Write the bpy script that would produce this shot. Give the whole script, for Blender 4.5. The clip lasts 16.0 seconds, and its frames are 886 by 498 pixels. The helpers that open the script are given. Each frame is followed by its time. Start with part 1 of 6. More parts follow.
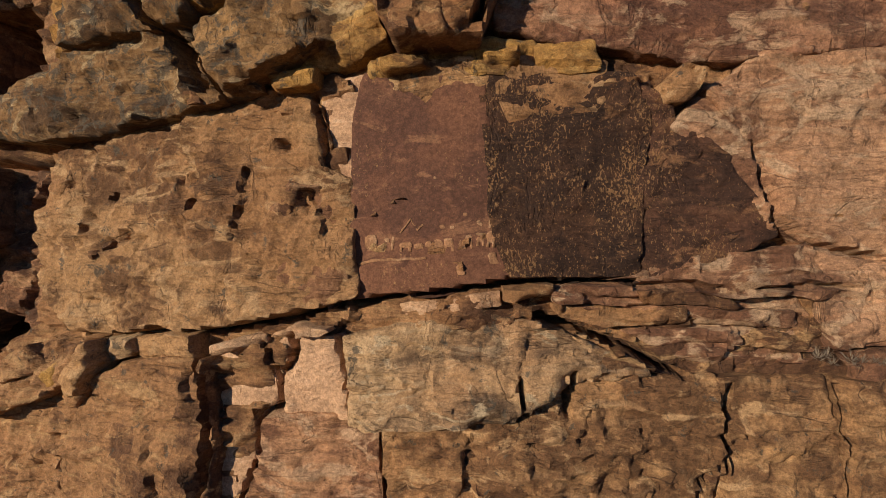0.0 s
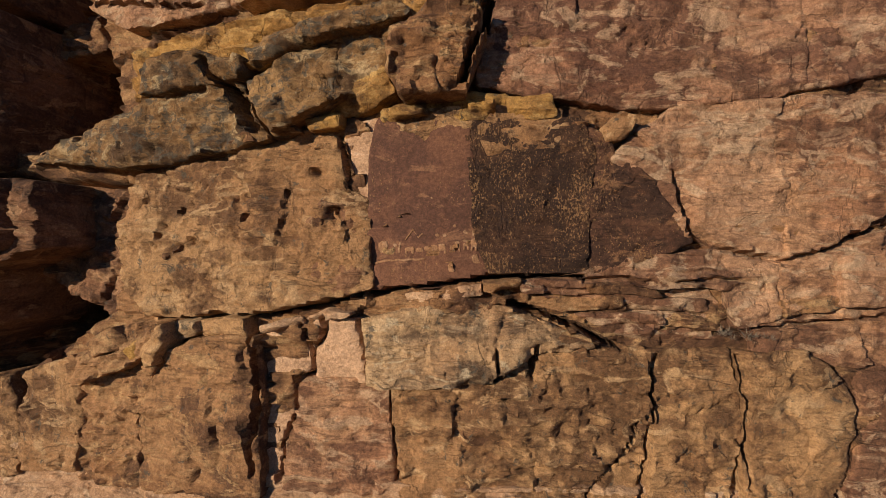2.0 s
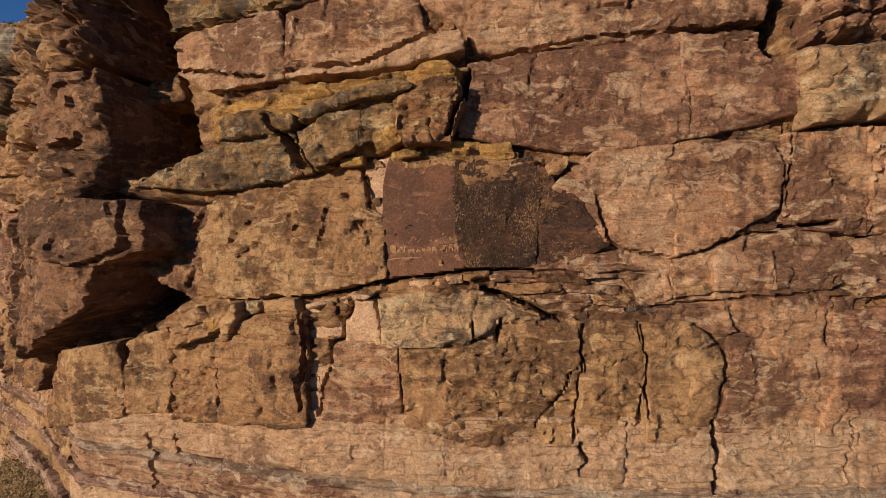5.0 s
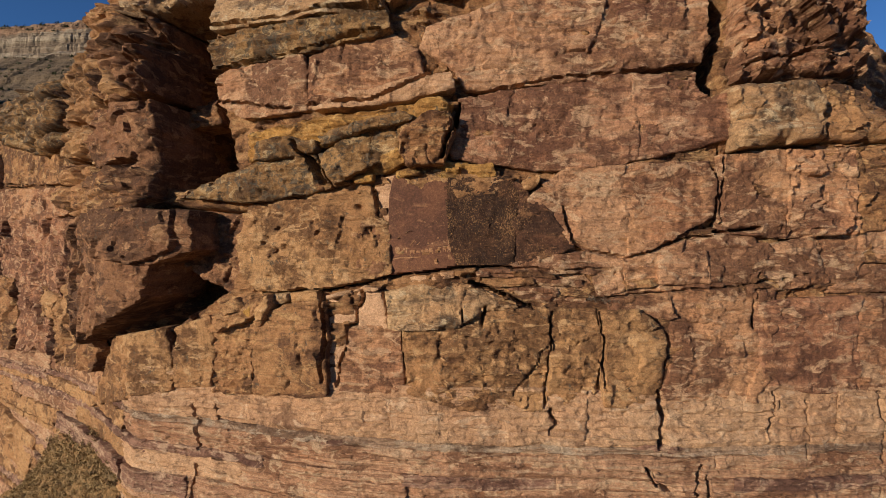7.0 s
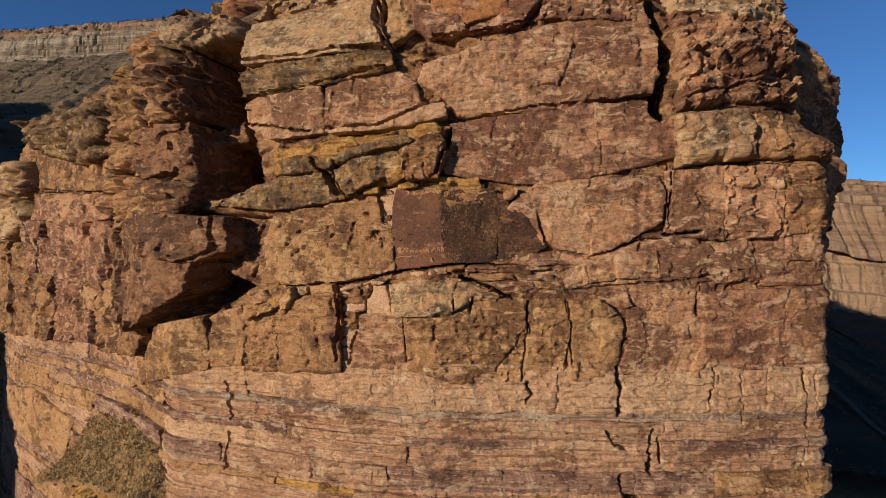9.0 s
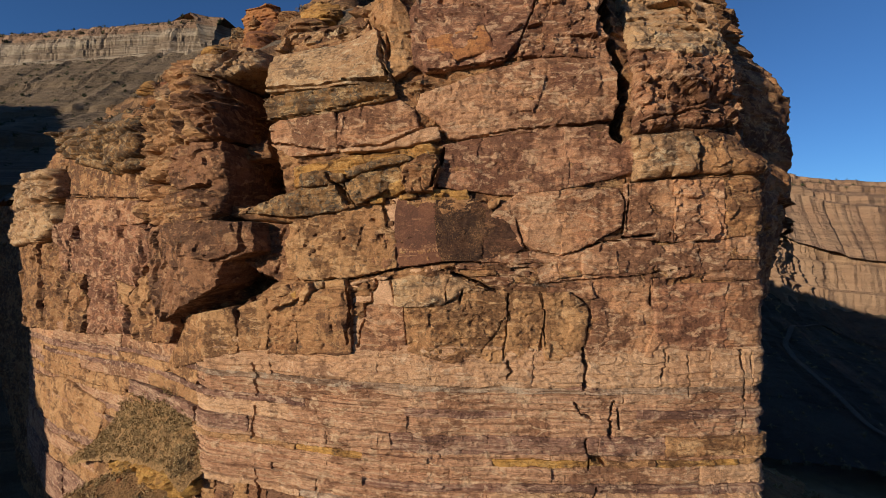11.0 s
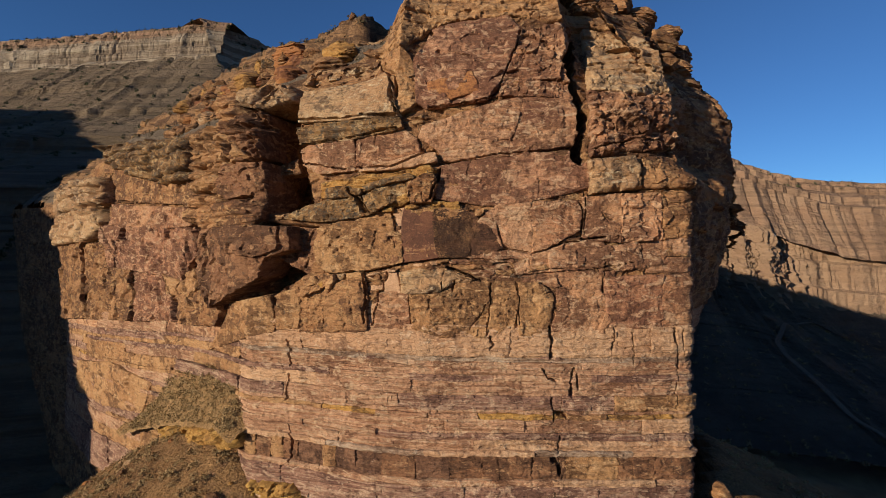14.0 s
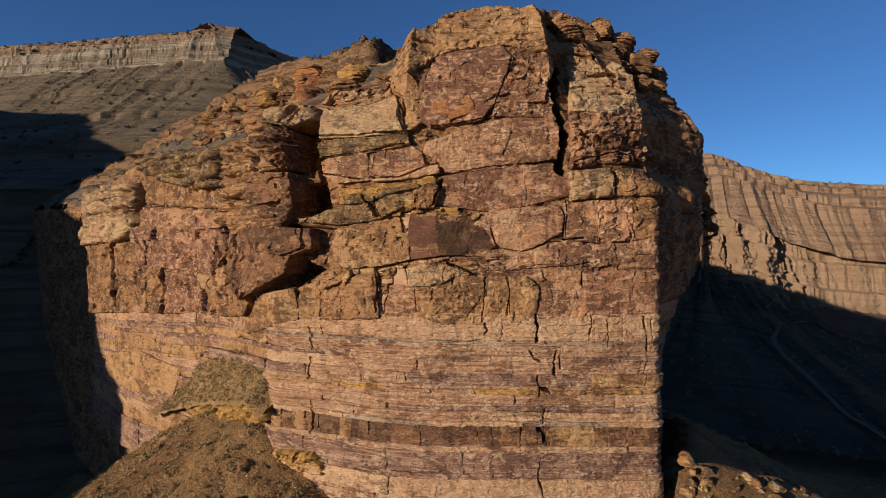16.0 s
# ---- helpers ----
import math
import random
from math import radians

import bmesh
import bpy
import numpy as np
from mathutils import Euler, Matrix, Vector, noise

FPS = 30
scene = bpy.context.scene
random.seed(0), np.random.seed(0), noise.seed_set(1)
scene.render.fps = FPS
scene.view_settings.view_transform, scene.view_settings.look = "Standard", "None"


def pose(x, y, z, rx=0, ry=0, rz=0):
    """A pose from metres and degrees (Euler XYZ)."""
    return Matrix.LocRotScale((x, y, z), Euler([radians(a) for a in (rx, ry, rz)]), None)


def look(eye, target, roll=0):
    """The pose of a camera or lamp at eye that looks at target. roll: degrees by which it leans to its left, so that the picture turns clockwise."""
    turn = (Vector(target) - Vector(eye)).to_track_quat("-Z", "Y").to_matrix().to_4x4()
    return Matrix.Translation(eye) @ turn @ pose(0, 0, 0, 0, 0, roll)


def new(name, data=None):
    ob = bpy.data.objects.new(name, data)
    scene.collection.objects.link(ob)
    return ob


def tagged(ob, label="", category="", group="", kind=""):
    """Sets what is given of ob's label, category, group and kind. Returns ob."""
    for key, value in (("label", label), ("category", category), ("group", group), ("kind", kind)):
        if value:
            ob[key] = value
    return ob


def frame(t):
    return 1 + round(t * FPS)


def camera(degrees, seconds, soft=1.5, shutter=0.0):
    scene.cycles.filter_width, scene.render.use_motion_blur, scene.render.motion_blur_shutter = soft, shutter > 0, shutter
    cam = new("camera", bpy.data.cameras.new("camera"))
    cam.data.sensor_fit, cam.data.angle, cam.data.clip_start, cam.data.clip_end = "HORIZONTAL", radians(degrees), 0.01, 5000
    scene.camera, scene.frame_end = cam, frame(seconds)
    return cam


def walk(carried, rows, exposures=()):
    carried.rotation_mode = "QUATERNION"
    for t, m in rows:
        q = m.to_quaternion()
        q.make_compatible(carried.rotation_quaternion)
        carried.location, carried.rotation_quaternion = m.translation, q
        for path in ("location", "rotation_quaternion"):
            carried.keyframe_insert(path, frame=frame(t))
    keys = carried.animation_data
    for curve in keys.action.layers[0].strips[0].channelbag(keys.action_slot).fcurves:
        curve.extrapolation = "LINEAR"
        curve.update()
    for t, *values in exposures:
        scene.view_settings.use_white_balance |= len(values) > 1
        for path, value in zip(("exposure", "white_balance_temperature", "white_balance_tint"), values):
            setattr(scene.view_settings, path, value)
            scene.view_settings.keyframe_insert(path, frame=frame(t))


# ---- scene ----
cam = camera(84.4, 16.0, soft=0.75)
METRES, EYE = 45.0, 25.0
ROWS = [
    (0.0, 0.0, 0.0, 0.0, 0.0, 0.0, -0.0),
    (0.5, 0.002, -0.0192, 0.0004, 0.12, 0.03, 0.01),
    (1.0, 0.0037, -0.0394, 0.0004, 0.23, 0.04, 0.01),
    (1.5, 0.0052, -0.0604, 0.0012, 0.37, 0.05, 0.01),
    (2.0, 0.0066, -0.082, 0.0017, 0.5, 0.06, 0.02),
    (2.5, 0.0083, -0.1049, 0.0018, 0.61, 0.05, 0.03),
    (3.0, 0.0108, -0.1286, 0.0018, 0.74, 0.06, 0.01),
    (3.5, 0.0134, -0.1526, 0.0016, 0.86, 0.05, 0.04),
    (4.0, 0.0166, -0.177, 0.002, 1.01, 0.06, 0.03),
    (6.5, 0.0328, -0.3085, 0.0046, 1.73, -0.02, 0.04),
    (7.0, 0.037, -0.3366, 0.0053, 1.86, -0.05, 0.05),
    (7.5, 0.0412, -0.3653, 0.0057, 1.98, -0.09, 0.07),
    (8.0, 0.0457, -0.3945, 0.0062, 2.08, -0.14, 0.09),
    (8.5, 0.05, -0.4245, 0.0068, 2.19, -0.17, 0.09),
    (9.0, 0.0542, -0.4555, 0.0074, 2.27, -0.19, 0.1),
    (11.5, 0.078, -0.626, 0.0093, 2.57, -0.19, 0.14),
    (12.0, 0.0827, -0.6624, 0.0095, 2.64, -0.23, 0.14),
    (12.5, 0.0869, -0.6996, 0.0095, 2.7, -0.26, 0.12),
    (13.0, 0.091, -0.7377, 0.0091, 2.77, -0.24, 0.11),
    (13.5, 0.095, -0.777, 0.0086, 2.84, -0.22, 0.09),
    (14.0, 0.0987, -0.8177, 0.008, 2.92, -0.21, 0.08),
    (14.5, 0.1023, -0.8596, 0.0073, 3.01, -0.21, 0.07),
    (15.0, 0.1058, -0.9028, 0.0067, 3.11, -0.2, 0.06),
    (15.5, 0.1095, -0.9472, 0.006, 3.21, -0.2, 0.05),
    (16.0, 0.1133, -0.9931, 0.0052, 3.32, -0.18, 0.03),
]
EXPOSURE = 0.29
walk(cam, [(t, pose(0, 0, EYE) @ pose(METRES * x, METRES * y, METRES * z, 90 + pitch, roll, yaw))
           for t, x, y, z, yaw, pitch, roll in ROWS], exposures=((0.0, EXPOSURE), (16.0, EXPOSURE)))

# ---- sky and sun: low sun behind the left shoulder ----
SUN_AZ, SUN_EL = radians(-133.5), radians(12.0)
world = bpy.data.worlds.new("world")
scene.world = world
world.use_nodes = True
sky = world.node_tree.nodes.new("ShaderNodeTexSky")
sky.sky_type, sky.sun_disc = "NISHITA", False
sky.sun_elevation, sky.sun_rotation = SUN_EL, SUN_AZ
sky.air_density, sky.dust_density, sky.ozone_density, sky.altitude = 1.0, 0.0, 6.0, 2500
world.node_tree.nodes["Background"].inputs["Strength"].default_value = 0.088
world.node_tree.links.new(sky.outputs[0], world.node_tree.nodes["Background"].inputs["Color"])
sun_way = Vector((math.sin(SUN_AZ) * math.cos(SUN_EL), math.cos(SUN_AZ) * math.cos(SUN_EL), math.sin(SUN_EL)))
lamp = bpy.data.lights.new("sun", "SUN")
lamp.energy, lamp.angle, lamp.color = 5.0, radians(0.55), (1.0, 0.86, 0.67)
sun = new("sun", lamp)
sun.matrix_world = look(sun_way * 300, (0, 0, 0))

# ---- materials ----


def nodes_of(name):
    m = bpy.data.materials.new(name)
    m.use_nodes = True
    return m, m.node_tree.nodes, m.node_tree.links, m.node_tree.nodes["Principled BSDF"]


class Graph:
    """Short hand for wiring one rock material in world coordinates."""

    def __init__(self, name, rough=0.9):
        self.m, self.n, self.l, self.out = nodes_of(name)
        self.out.inputs["Roughness"].default_value = rough
        self.out.inputs["Specular IOR Level"].default_value = 0.25
        self.pos = self.n.new("ShaderNodeNewGeometry").outputs["Position"]

    def put(self, socket, value):
        if isinstance(value, (int, float)):
            socket.default_value = value
        elif isinstance(value, tuple):
            socket.default_value = (*value, 1.0) if len(value) == 3 and len(socket.default_value) == 4 else value
        else:
            self.l.new(value, socket)

    def scaled(self, scale, shift=(0, 0, 0)):
        node = self.n.new("ShaderNodeMapping")
        self.l.new(self.pos, node.inputs["Vector"])
        node.inputs["Scale"].default_value, node.inputs["Location"].default_value = scale, shift
        return node.outputs[0]

    def noise(self, scale, detail=6.0, rough=0.6, shift=(0, 0, 0), warp=0.0):
        node = self.n.new("ShaderNodeTexNoise")
        self.l.new(self.scaled(scale if isinstance(scale, tuple) else (scale,) * 3, shift), node.inputs["Vector"])
        node.inputs["Scale"].default_value = 1.0
        node.inputs["Detail"].default_value, node.inputs["Roughness"].default_value = detail, rough
        node.inputs["Distortion"].default_value = warp
        return node.outputs[0]

    def chips(self, scale, shift=(0, 0, 0), warp=0.5):
        """A random value for each ragged angular plate."""
        bend = self.n.new("ShaderNodeTexNoise")
        self.l.new(self.scaled((1.3 * scale[0],) * 3, shift), bend.inputs["Vector"])
        bend.inputs["Scale"].default_value, bend.inputs["Detail"].default_value = 1.0, 5.0
        add = self.n.new("ShaderNodeVectorMath")
        add.operation = "MULTIPLY_ADD"
        self.l.new(bend.outputs["Color"], add.inputs[0])
        add.inputs[1].default_value = (warp * 2,) * 3
        self.l.new(self.scaled(scale, shift), add.inputs[2])
        node = self.n.new("ShaderNodeTexVoronoi")
        self.l.new(add.outputs[0], node.inputs["Vector"])
        node.inputs["Scale"].default_value = 1.0
        split = self.n.new("ShaderNodeSeparateColor")
        self.l.new(node.outputs["Color"], split.inputs[0])
        return split.outputs[0]

    def step(self, value, low, high, to_low=0.0, to_high=1.0):
        node = self.n.new("ShaderNodeMapRange")
        node.interpolation_type = "SMOOTHSTEP"
        for i, v in enumerate((value, low, high, to_low, to_high)):
            self.put(node.inputs[i], v)
        return node.outputs[0]

    def math(self, kind, a, b=0.0):
        node = self.n.new("ShaderNodeMath")
        node.operation = kind
        self.put(node.inputs[0], a)
        self.put(node.inputs[1], b)
        return node.outputs[0]

    def mix(self, factor, a, b, kind="MIX"):
        node = self.n.new("ShaderNodeMix")
        node.data_type, node.blend_type = "RGBA", kind
        self.put(node.inputs[0], factor)
        self.put(node.inputs[6], a)
        self.put(node.inputs[7], b)
        return node.outputs[2]

    def grey(self, value):
        node = self.n.new("ShaderNodeCombineColor")
        for i in range(3):
            self.put(node.inputs[i], value)
        return node.outputs[0]

    def random(self):
        return self.n.new("ShaderNodeObjectInfo").outputs["Random"]

    def finish(self, colour, height, strength=0.6, distance=0.12):
        bump = self.n.new("ShaderNodeBump")
        bump.inputs["Strength"].default_value, bump.inputs["Distance"].default_value = strength, distance
        self.put(bump.inputs["Height"], height)
        self.put(self.out.inputs["Base Color"], colour)
        self.l.new(bump.outputs[0], self.out.inputs["Normal"])
        return self.m


def sandstone(name, base, second, varnish, cover, stain=(0.36, 0.25, 0.15), stain_cover=0.60, lichen=0.0, flow=0.5, peck=0.0, bedding=0.5, relief=1.0, cracks=0.45):
    """Weathered sandstone: two body colours, bedding, desert varnish that runs down, pale spalls, lichen, cracks, fine grain."""
    g = Graph(name)
    varnish = tuple(0.84 * v for v in varnish)
    base, second, varnish, stain = [tuple(0.87 * (0.98 * v + 0.02 * (0.3 * c[0] + 0.6 * c[1] + 0.1 * c[2])) for v in c) for c in (base, second, varnish, stain)]
    big = g.noise(0.16, 5, 0.6)
    body = g.mix(g.step(big, 0.42, 0.58), base, second)
    bed = g.noise((0.30, 0.30, 3.4), 8, 0.68, (3, 1, 7), 0.5)
    body = g.mix(g.step(bed, 0.53, 0.61, 0, 0.55 * min(1.0, bedding * 1.6)), body, stain)
    body = g.mix(g.step(bed, 0.44, 0.37, 0, 0.5 * min(1.0, bedding * 1.6)), body, varnish)
    if bedding > 0.6:
        lamina = g.noise((0.10, 0.10, 6.5), 7, 0.62, (2, 8, 5), 0.3)
        body = g.mix(g.step(lamina, 0.55, 0.60, 0, 0.6), body, varnish)
        body = g.mix(g.step(lamina, 0.45, 0.40, 0, 0.6), body, stain)
    patch = g.noise((0.16, 0.16, 0.24), 11, 0.57, (8, 3, 5), 0.9)
    chip = g.chips((0.75, 0.75, 1.0), (3, 7, 1))
    flake = g.chips((2.2, 2.2, 3.6), (9, 2, 6))
    runs = g.noise((1.4, 1.4, 0.16), 9, 0.60, (2, 2, 2), 0.3)
    sweep = g.noise((0.24, 0.24, 0.8), 10, 0.62, (6, 2, 8), 1.4)
    mask = g.math("ADD", g.math("MULTIPLY", patch, 0.72 - 0.40 * flow), g.math("MULTIPLY", runs, 0.40 * flow))
    mask = g.math("ADD", mask, g.math("MULTIPLY", sweep, 0.28))
    mask = g.math("ADD", mask, g.math("ADD", g.math("MULTIPLY", chip, 0.060), g.math("MULTIPLY", flake, 0.022)))
    dark = g.step(mask, 0.594 - 0.19 * cover, 0.664 - 0.19 * cover)
    body = g.mix(g.math("MULTIPLY", dark, 0.84), body, varnish)
    spall = g.noise((0.65, 0.65, 1.4), 11, 0.64, (5, 9, 1), 0.8)
    body = g.mix(g.step(spall, stain_cover - 0.03, stain_cover + 0.03, 0, 0.80), body, tuple(1.03 * v for v in stain))
    mottle = g.noise((1.7, 1.7, 2.4), 10, 0.64, (1, 4, 9), 0.6)
    body = g.mix(g.step(mottle, 0.55, 0.68, 0, 0.20), body, varnish)
    body = g.mix(g.step(mottle, 0.44, 0.37, 0, 0.34), body, tuple(1.15 * v for v in base))
    fleck = g.math("ADD", g.noise((0.6, 0.6, 1.9), 10, 0.66, (7, 5, 2), 0.9), g.math("MULTIPLY", g.step(g.noise(0.3, 4, 0.6, (3, 9, 4)), 0.42, 0.60), 0.05))
    body = g.mix(g.step(fleck, 0.60, 0.64, 0, 0.15 + 0.40 * min(1.0, bedding)), body, tuple(1.12 * v for v in stain))
    body = g.mix(g.step(fleck, 0.42, 0.39, 0, 0.06 + 0.40 * min(1.0, bedding)), body, varnish)
    if peck:
        marks = g.noise((17.0, 17.0, 9.5), 7, 0.70, (0, 0, 0), 0.8)
        zone = g.step(g.noise(0.5, 4, 0.6, (7, 7, 7)), 0.42, 0.60, -0.02, 0.05)
        body = g.mix(g.step(g.math("ADD", marks, zone), 0.655 - 0.085 * peck, 0.675 - 0.085 * peck, 0, 0.85), body, (0.25, 0.135, 0.058))
    if lichen:
        crust = g.noise(1.9, 11, 0.74, (6, 6, 2), 0.5)
        body = g.mix(g.step(crust, 0.61 - 0.12 * lichen, 0.65 - 0.12 * lichen, 0, 0.8), body, (0.075, 0.062, 0.046))
        body = g.mix(g.step(g.noise(3.1, 9, 0.74, (4, 8, 1)), 0.61, 0.65, 0, 0.6 * lichen), body, (0.36, 0.29, 0.18))
    grain = g.noise(9.0, 12, 0.82)
    dust = g.noise(30.0, 6, 0.75, (2, 5, 3))
    tone = g.math("MULTIPLY", g.step(grain, 0.36, 0.64, 0.68, 1.32), g.step(dust, 0.34, 0.66, 0.80, 1.20))
    tone = g.math("MULTIPLY", tone, g.math("ADD", g.math("MULTIPLY", g.random(), 0.14), 0.93))
    body = g.mix(1.0, body, g.grey(tone), "MULTIPLY")
    # hairline cracks along the bedding and down the face
    level = g.math("ABSOLUTE", g.math("SUBTRACT", g.noise((0.22, 0.22, 0.9), 4, 0.5, (4, 4, 4), 0.8), 0.5))
    plumb = g.math("ABSOLUTE", g.math("SUBTRACT", g.noise((0.8, 0.8, 0.26), 4, 0.5, (9, 1, 2), 0.8), 0.5))
    live = g.noise(0.45, 5, 0.6, (1, 9, 3))
    line = g.math("MAXIMUM", g.math("MULTIPLY", g.step(level, 0.010, 0.003), g.step(live, 0.50, 0.56)), g.math("MULTIPLY", g.step(plumb, 0.009, 0.003), g.step(live, 0.49, 0.43)))
    line = g.math("MULTIPLY", line, cracks)
    body = g.mix(g.math("MULTIPLY", line, 0.85), body, (0.035, 0.018, 0.012))
    height = g.math("ADD", g.math("MULTIPLY", grain, 0.36), g.math("MULTIPLY", mottle, 0.85))
    height = g.math("ADD", height, g.math("MULTIPLY", bed, 0.8 * bedding))
    height = g.math("ADD", height, g.math("MULTIPLY", spall, 0.8))
    height = g.math("ADD", height, g.math("MULTIPLY", dust, 0.12))
    height = g.math("ADD", height, g.math("ADD", g.math("MULTIPLY", chip, 0.5), g.math("MULTIPLY", flake, 0.3)))
    height = g.math("ADD", height, g.math("MULTIPLY", g.step(fleck, 0.53, 0.56), 0.16))
    height = g.math("SUBTRACT", height, g.math("MULTIPLY", line, 0.5))
    return g.finish(body, height, min(1.0, 1.1 * relief), 0.15)


TAN = sandstone("sandstone_tan", (0.40, 0.220, 0.096), (0.33, 0.166, 0.070), (0.140, 0.064, 0.028), 0.30, (0.45, 0.275, 0.135), 0.58, lichen=0.15, bedding=0.2)
PALE = sandstone("sandstone_pale", (0.50, 0.302, 0.168), (0.44, 0.248, 0.134), (0.24, 0.125, 0.070), 0.12, (0.53, 0.36, 0.225), bedding=0.3)
SLAB = sandstone("fresh_spall", (0.48, 0.288, 0.165), (0.42, 0.238, 0.130), (0.30, 0.155, 0.085), 0.12, (0.55, 0.365, 0.23), bedding=0.2, relief=0.6)
PINK = sandstone("sandstone_pink", (0.46, 0.250, 0.134), (0.40, 0.198, 0.100), (0.170, 0.074, 0.040), 0.40, (0.49, 0.32, 0.19), 0.58)
STREAK = sandstone("sandstone_streaked", (0.45, 0.234, 0.117), (0.37, 0.172, 0.085), (0.155, 0.066, 0.036), 0.52, (0.48, 0.30, 0.175), 0.57)
BROWN = sandstone("sandstone_brown", (0.34, 0.172, 0.074), (0.27, 0.126, 0.052), (0.105, 0.047, 0.024), 0.48, (0.43, 0.255, 0.115), 0.58, lichen=0.12)
VARN = sandstone("sandstone_varnished", (0.41, 0.205, 0.110), (0.335, 0.150, 0.078), (0.150, 0.062, 0.036), 0.62, (0.47, 0.29, 0.17), 0.57)
PINK_BED = sandstone("pink_shale", (0.43, 0.238, 0.135), (0.37, 0.188, 0.102), (0.205, 0.094, 0.050), 0.25, (0.49, 0.33, 0.20), 0.58, flow=0.1, bedding=0.65, cracks=0.4)
CHOC = sandstone("chocolate_varnish", (0.265, 0.128, 0.062), (0.205, 0.094, 0.046), (0.092, 0.043, 0.023), 0.46, (0.36, 0.20, 0.10), 0.58, lichen=0.1, bedding=0.2)
PANEL = sandstone("red_varnish", (0.175, 0.076, 0.040), (0.138, 0.059, 0.033), (0.105, 0.046, 0.029), 0.50, (0.21, 0.10, 0.052), 0.62, peck=0.15, bedding=0.06, relief=0.35, cracks=0.0)
DARK = sandstone("dark_varnish", (0.092, 0.041, 0.020), (0.066, 0.030, 0.016), (0.042, 0.021, 0.013), 0.46, (0.17, 0.08, 0.035), 0.63, peck=1.0, bedding=0.1, relief=0.9, cracks=0.5)
DARK_RED = sandstone("dark_red_varnish", (0.125, 0.054, 0.028), (0.098, 0.042, 0.023), (0.055, 0.026, 0.016), 0.46, (0.20, 0.095, 0.045), 0.60, peck=0.7, bedding=0.2, relief=0.9, cracks=0.4)
GREY = sandstone("sandstone_grey", (0.43, 0.268, 0.136), (0.36, 0.200, 0.096), (0.13, 0.076, 0.044), 0.25, (0.48, 0.36, 0.22), 0.58, lichen=0.3, bedding=0.2)
LICHEN = sandstone("sandstone_lichened", (0.32, 0.178, 0.070), (0.23, 0.120, 0.046), (0.088, 0.046, 0.022), 0.40, (0.42, 0.29, 0.15), 0.58, lichen=0.75, bedding=0.25)
OCHRE = sandstone("ochre_sandstone", (0.45, 0.24, 0.060), (0.36, 0.18, 0.050), (0.16, 0.078, 0.032), 0.30, (0.48, 0.29, 0.10), 0.6, lichen=0.15)
MAUVE = sandstone("mauve_shale", (0.275, 0.146, 0.096), (0.225, 0.112, 0.073), (0.135, 0.064, 0.044), 0.32, (0.45, 0.30, 0.195), 0.57, flow=0.1, bedding=0.7, cracks=0.4)
BED_GREY = sandstone("grey_shale", (0.36, 0.235, 0.150), (0.31, 0.19, 0.118), (0.17, 0.098, 0.062), 0.2, (0.43, 0.33, 0.235), 0.58, flow=0.1, bedding=0.7, cracks=0.4)
DARK_BED = sandstone("chocolate_shale", (0.19, 0.094, 0.052), (0.15, 0.072, 0.040), (0.080, 0.038, 0.022), 0.4, (0.28, 0.16, 0.09), 0.62, bedding=0.2)
YELLOW = sandstone("yellow_sandstone", (0.43, 0.24, 0.060), (0.37, 0.195, 0.05), (0.22, 0.11, 0.04), 0.15, (0.50, 0.33, 0.09), 0.62, bedding=0.3, relief=0.8)
RUST = sandstone("rust_stain", (0.36, 0.155, 0.052), (0.29, 0.115, 0.042), (0.16, 0.062, 0.034), 0.3, (0.42, 0.22, 0.09), 0.62, bedding=0.1, relief=0.5)
MARK = sandstone("pecked_rock", (0.33, 0.17, 0.083), (0.28, 0.14, 0.068), (0.22, 0.11, 0.055), 0.2, (0.38, 0.22, 0.12), bedding=0.05, relief=0.5)


def earth(name, soil, rock, dark, band=0.0, ledge=False, coarse=0.0):
    """Stony slope: soil, scattered stones, dark scrub specks, optional level bands of rock."""
    g = Graph(name, 0.95)
    big = g.noise(0.05, 6, 0.65)
    body = g.mix(g.step(big, 0.4, 0.62), soil, rock)
    fine = g.noise(1.3, 9, 0.75)
    body = g.mix(g.step(fine, 0.55, 0.68, 0, 0.7), body, dark)
    body = g.mix(g.step(g.noise(0.6, 8, 0.7, (9, 2, 4)), 0.62, 0.68, 0, 0.6), body, rock)
    if band:
        level = g.noise((0.006, 0.006, 0.22), 4, 0.6, (0, 0, 3))
        body = g.mix(g.step(level, 0.48, 0.58, 0, band), body, dark)
        body = g.mix(g.step(g.noise((0.01, 0.01, 0.5), 4, 0.6, (5, 0, 1)), 0.55, 0.62, 0, band), body, rock)
    if ledge:
        split = g.n.new("ShaderNodeSeparateXYZ")
        g.l.new(g.n.new("ShaderNodeNewGeometry").outputs["True Normal"], split.inputs[0])
        bare = g.mix(g.step(g.noise((0.1, 0.1, 0.9), 8, 0.7, (2, 7, 5), 0.5), 0.45, 0.58), (0.27, 0.150, 0.072), (0.11, 0.060, 0.033))
        body = g.mix(g.step(split.outputs[2], 0.56, 0.40), body, bare)
    tone = g.step(g.noise(4.0, 8, 0.75), 0.34, 0.66, 0.5, 1.4)
    body = g.mix(1.0, body, g.grey(tone), "MULTIPLY")
    height = g.math("ADD", fine, g.math("MULTIPLY", g.noise(0.35, 6, 0.7), 2.0))
    if coarse:
        height = g.math("ADD", height, g.math("MULTIPLY", g.noise((0.10, 0.10, 0.2), 9, 0.72, (1, 2, 3)), coarse))
    return g.finish(body, height, 1.0, 0.6)


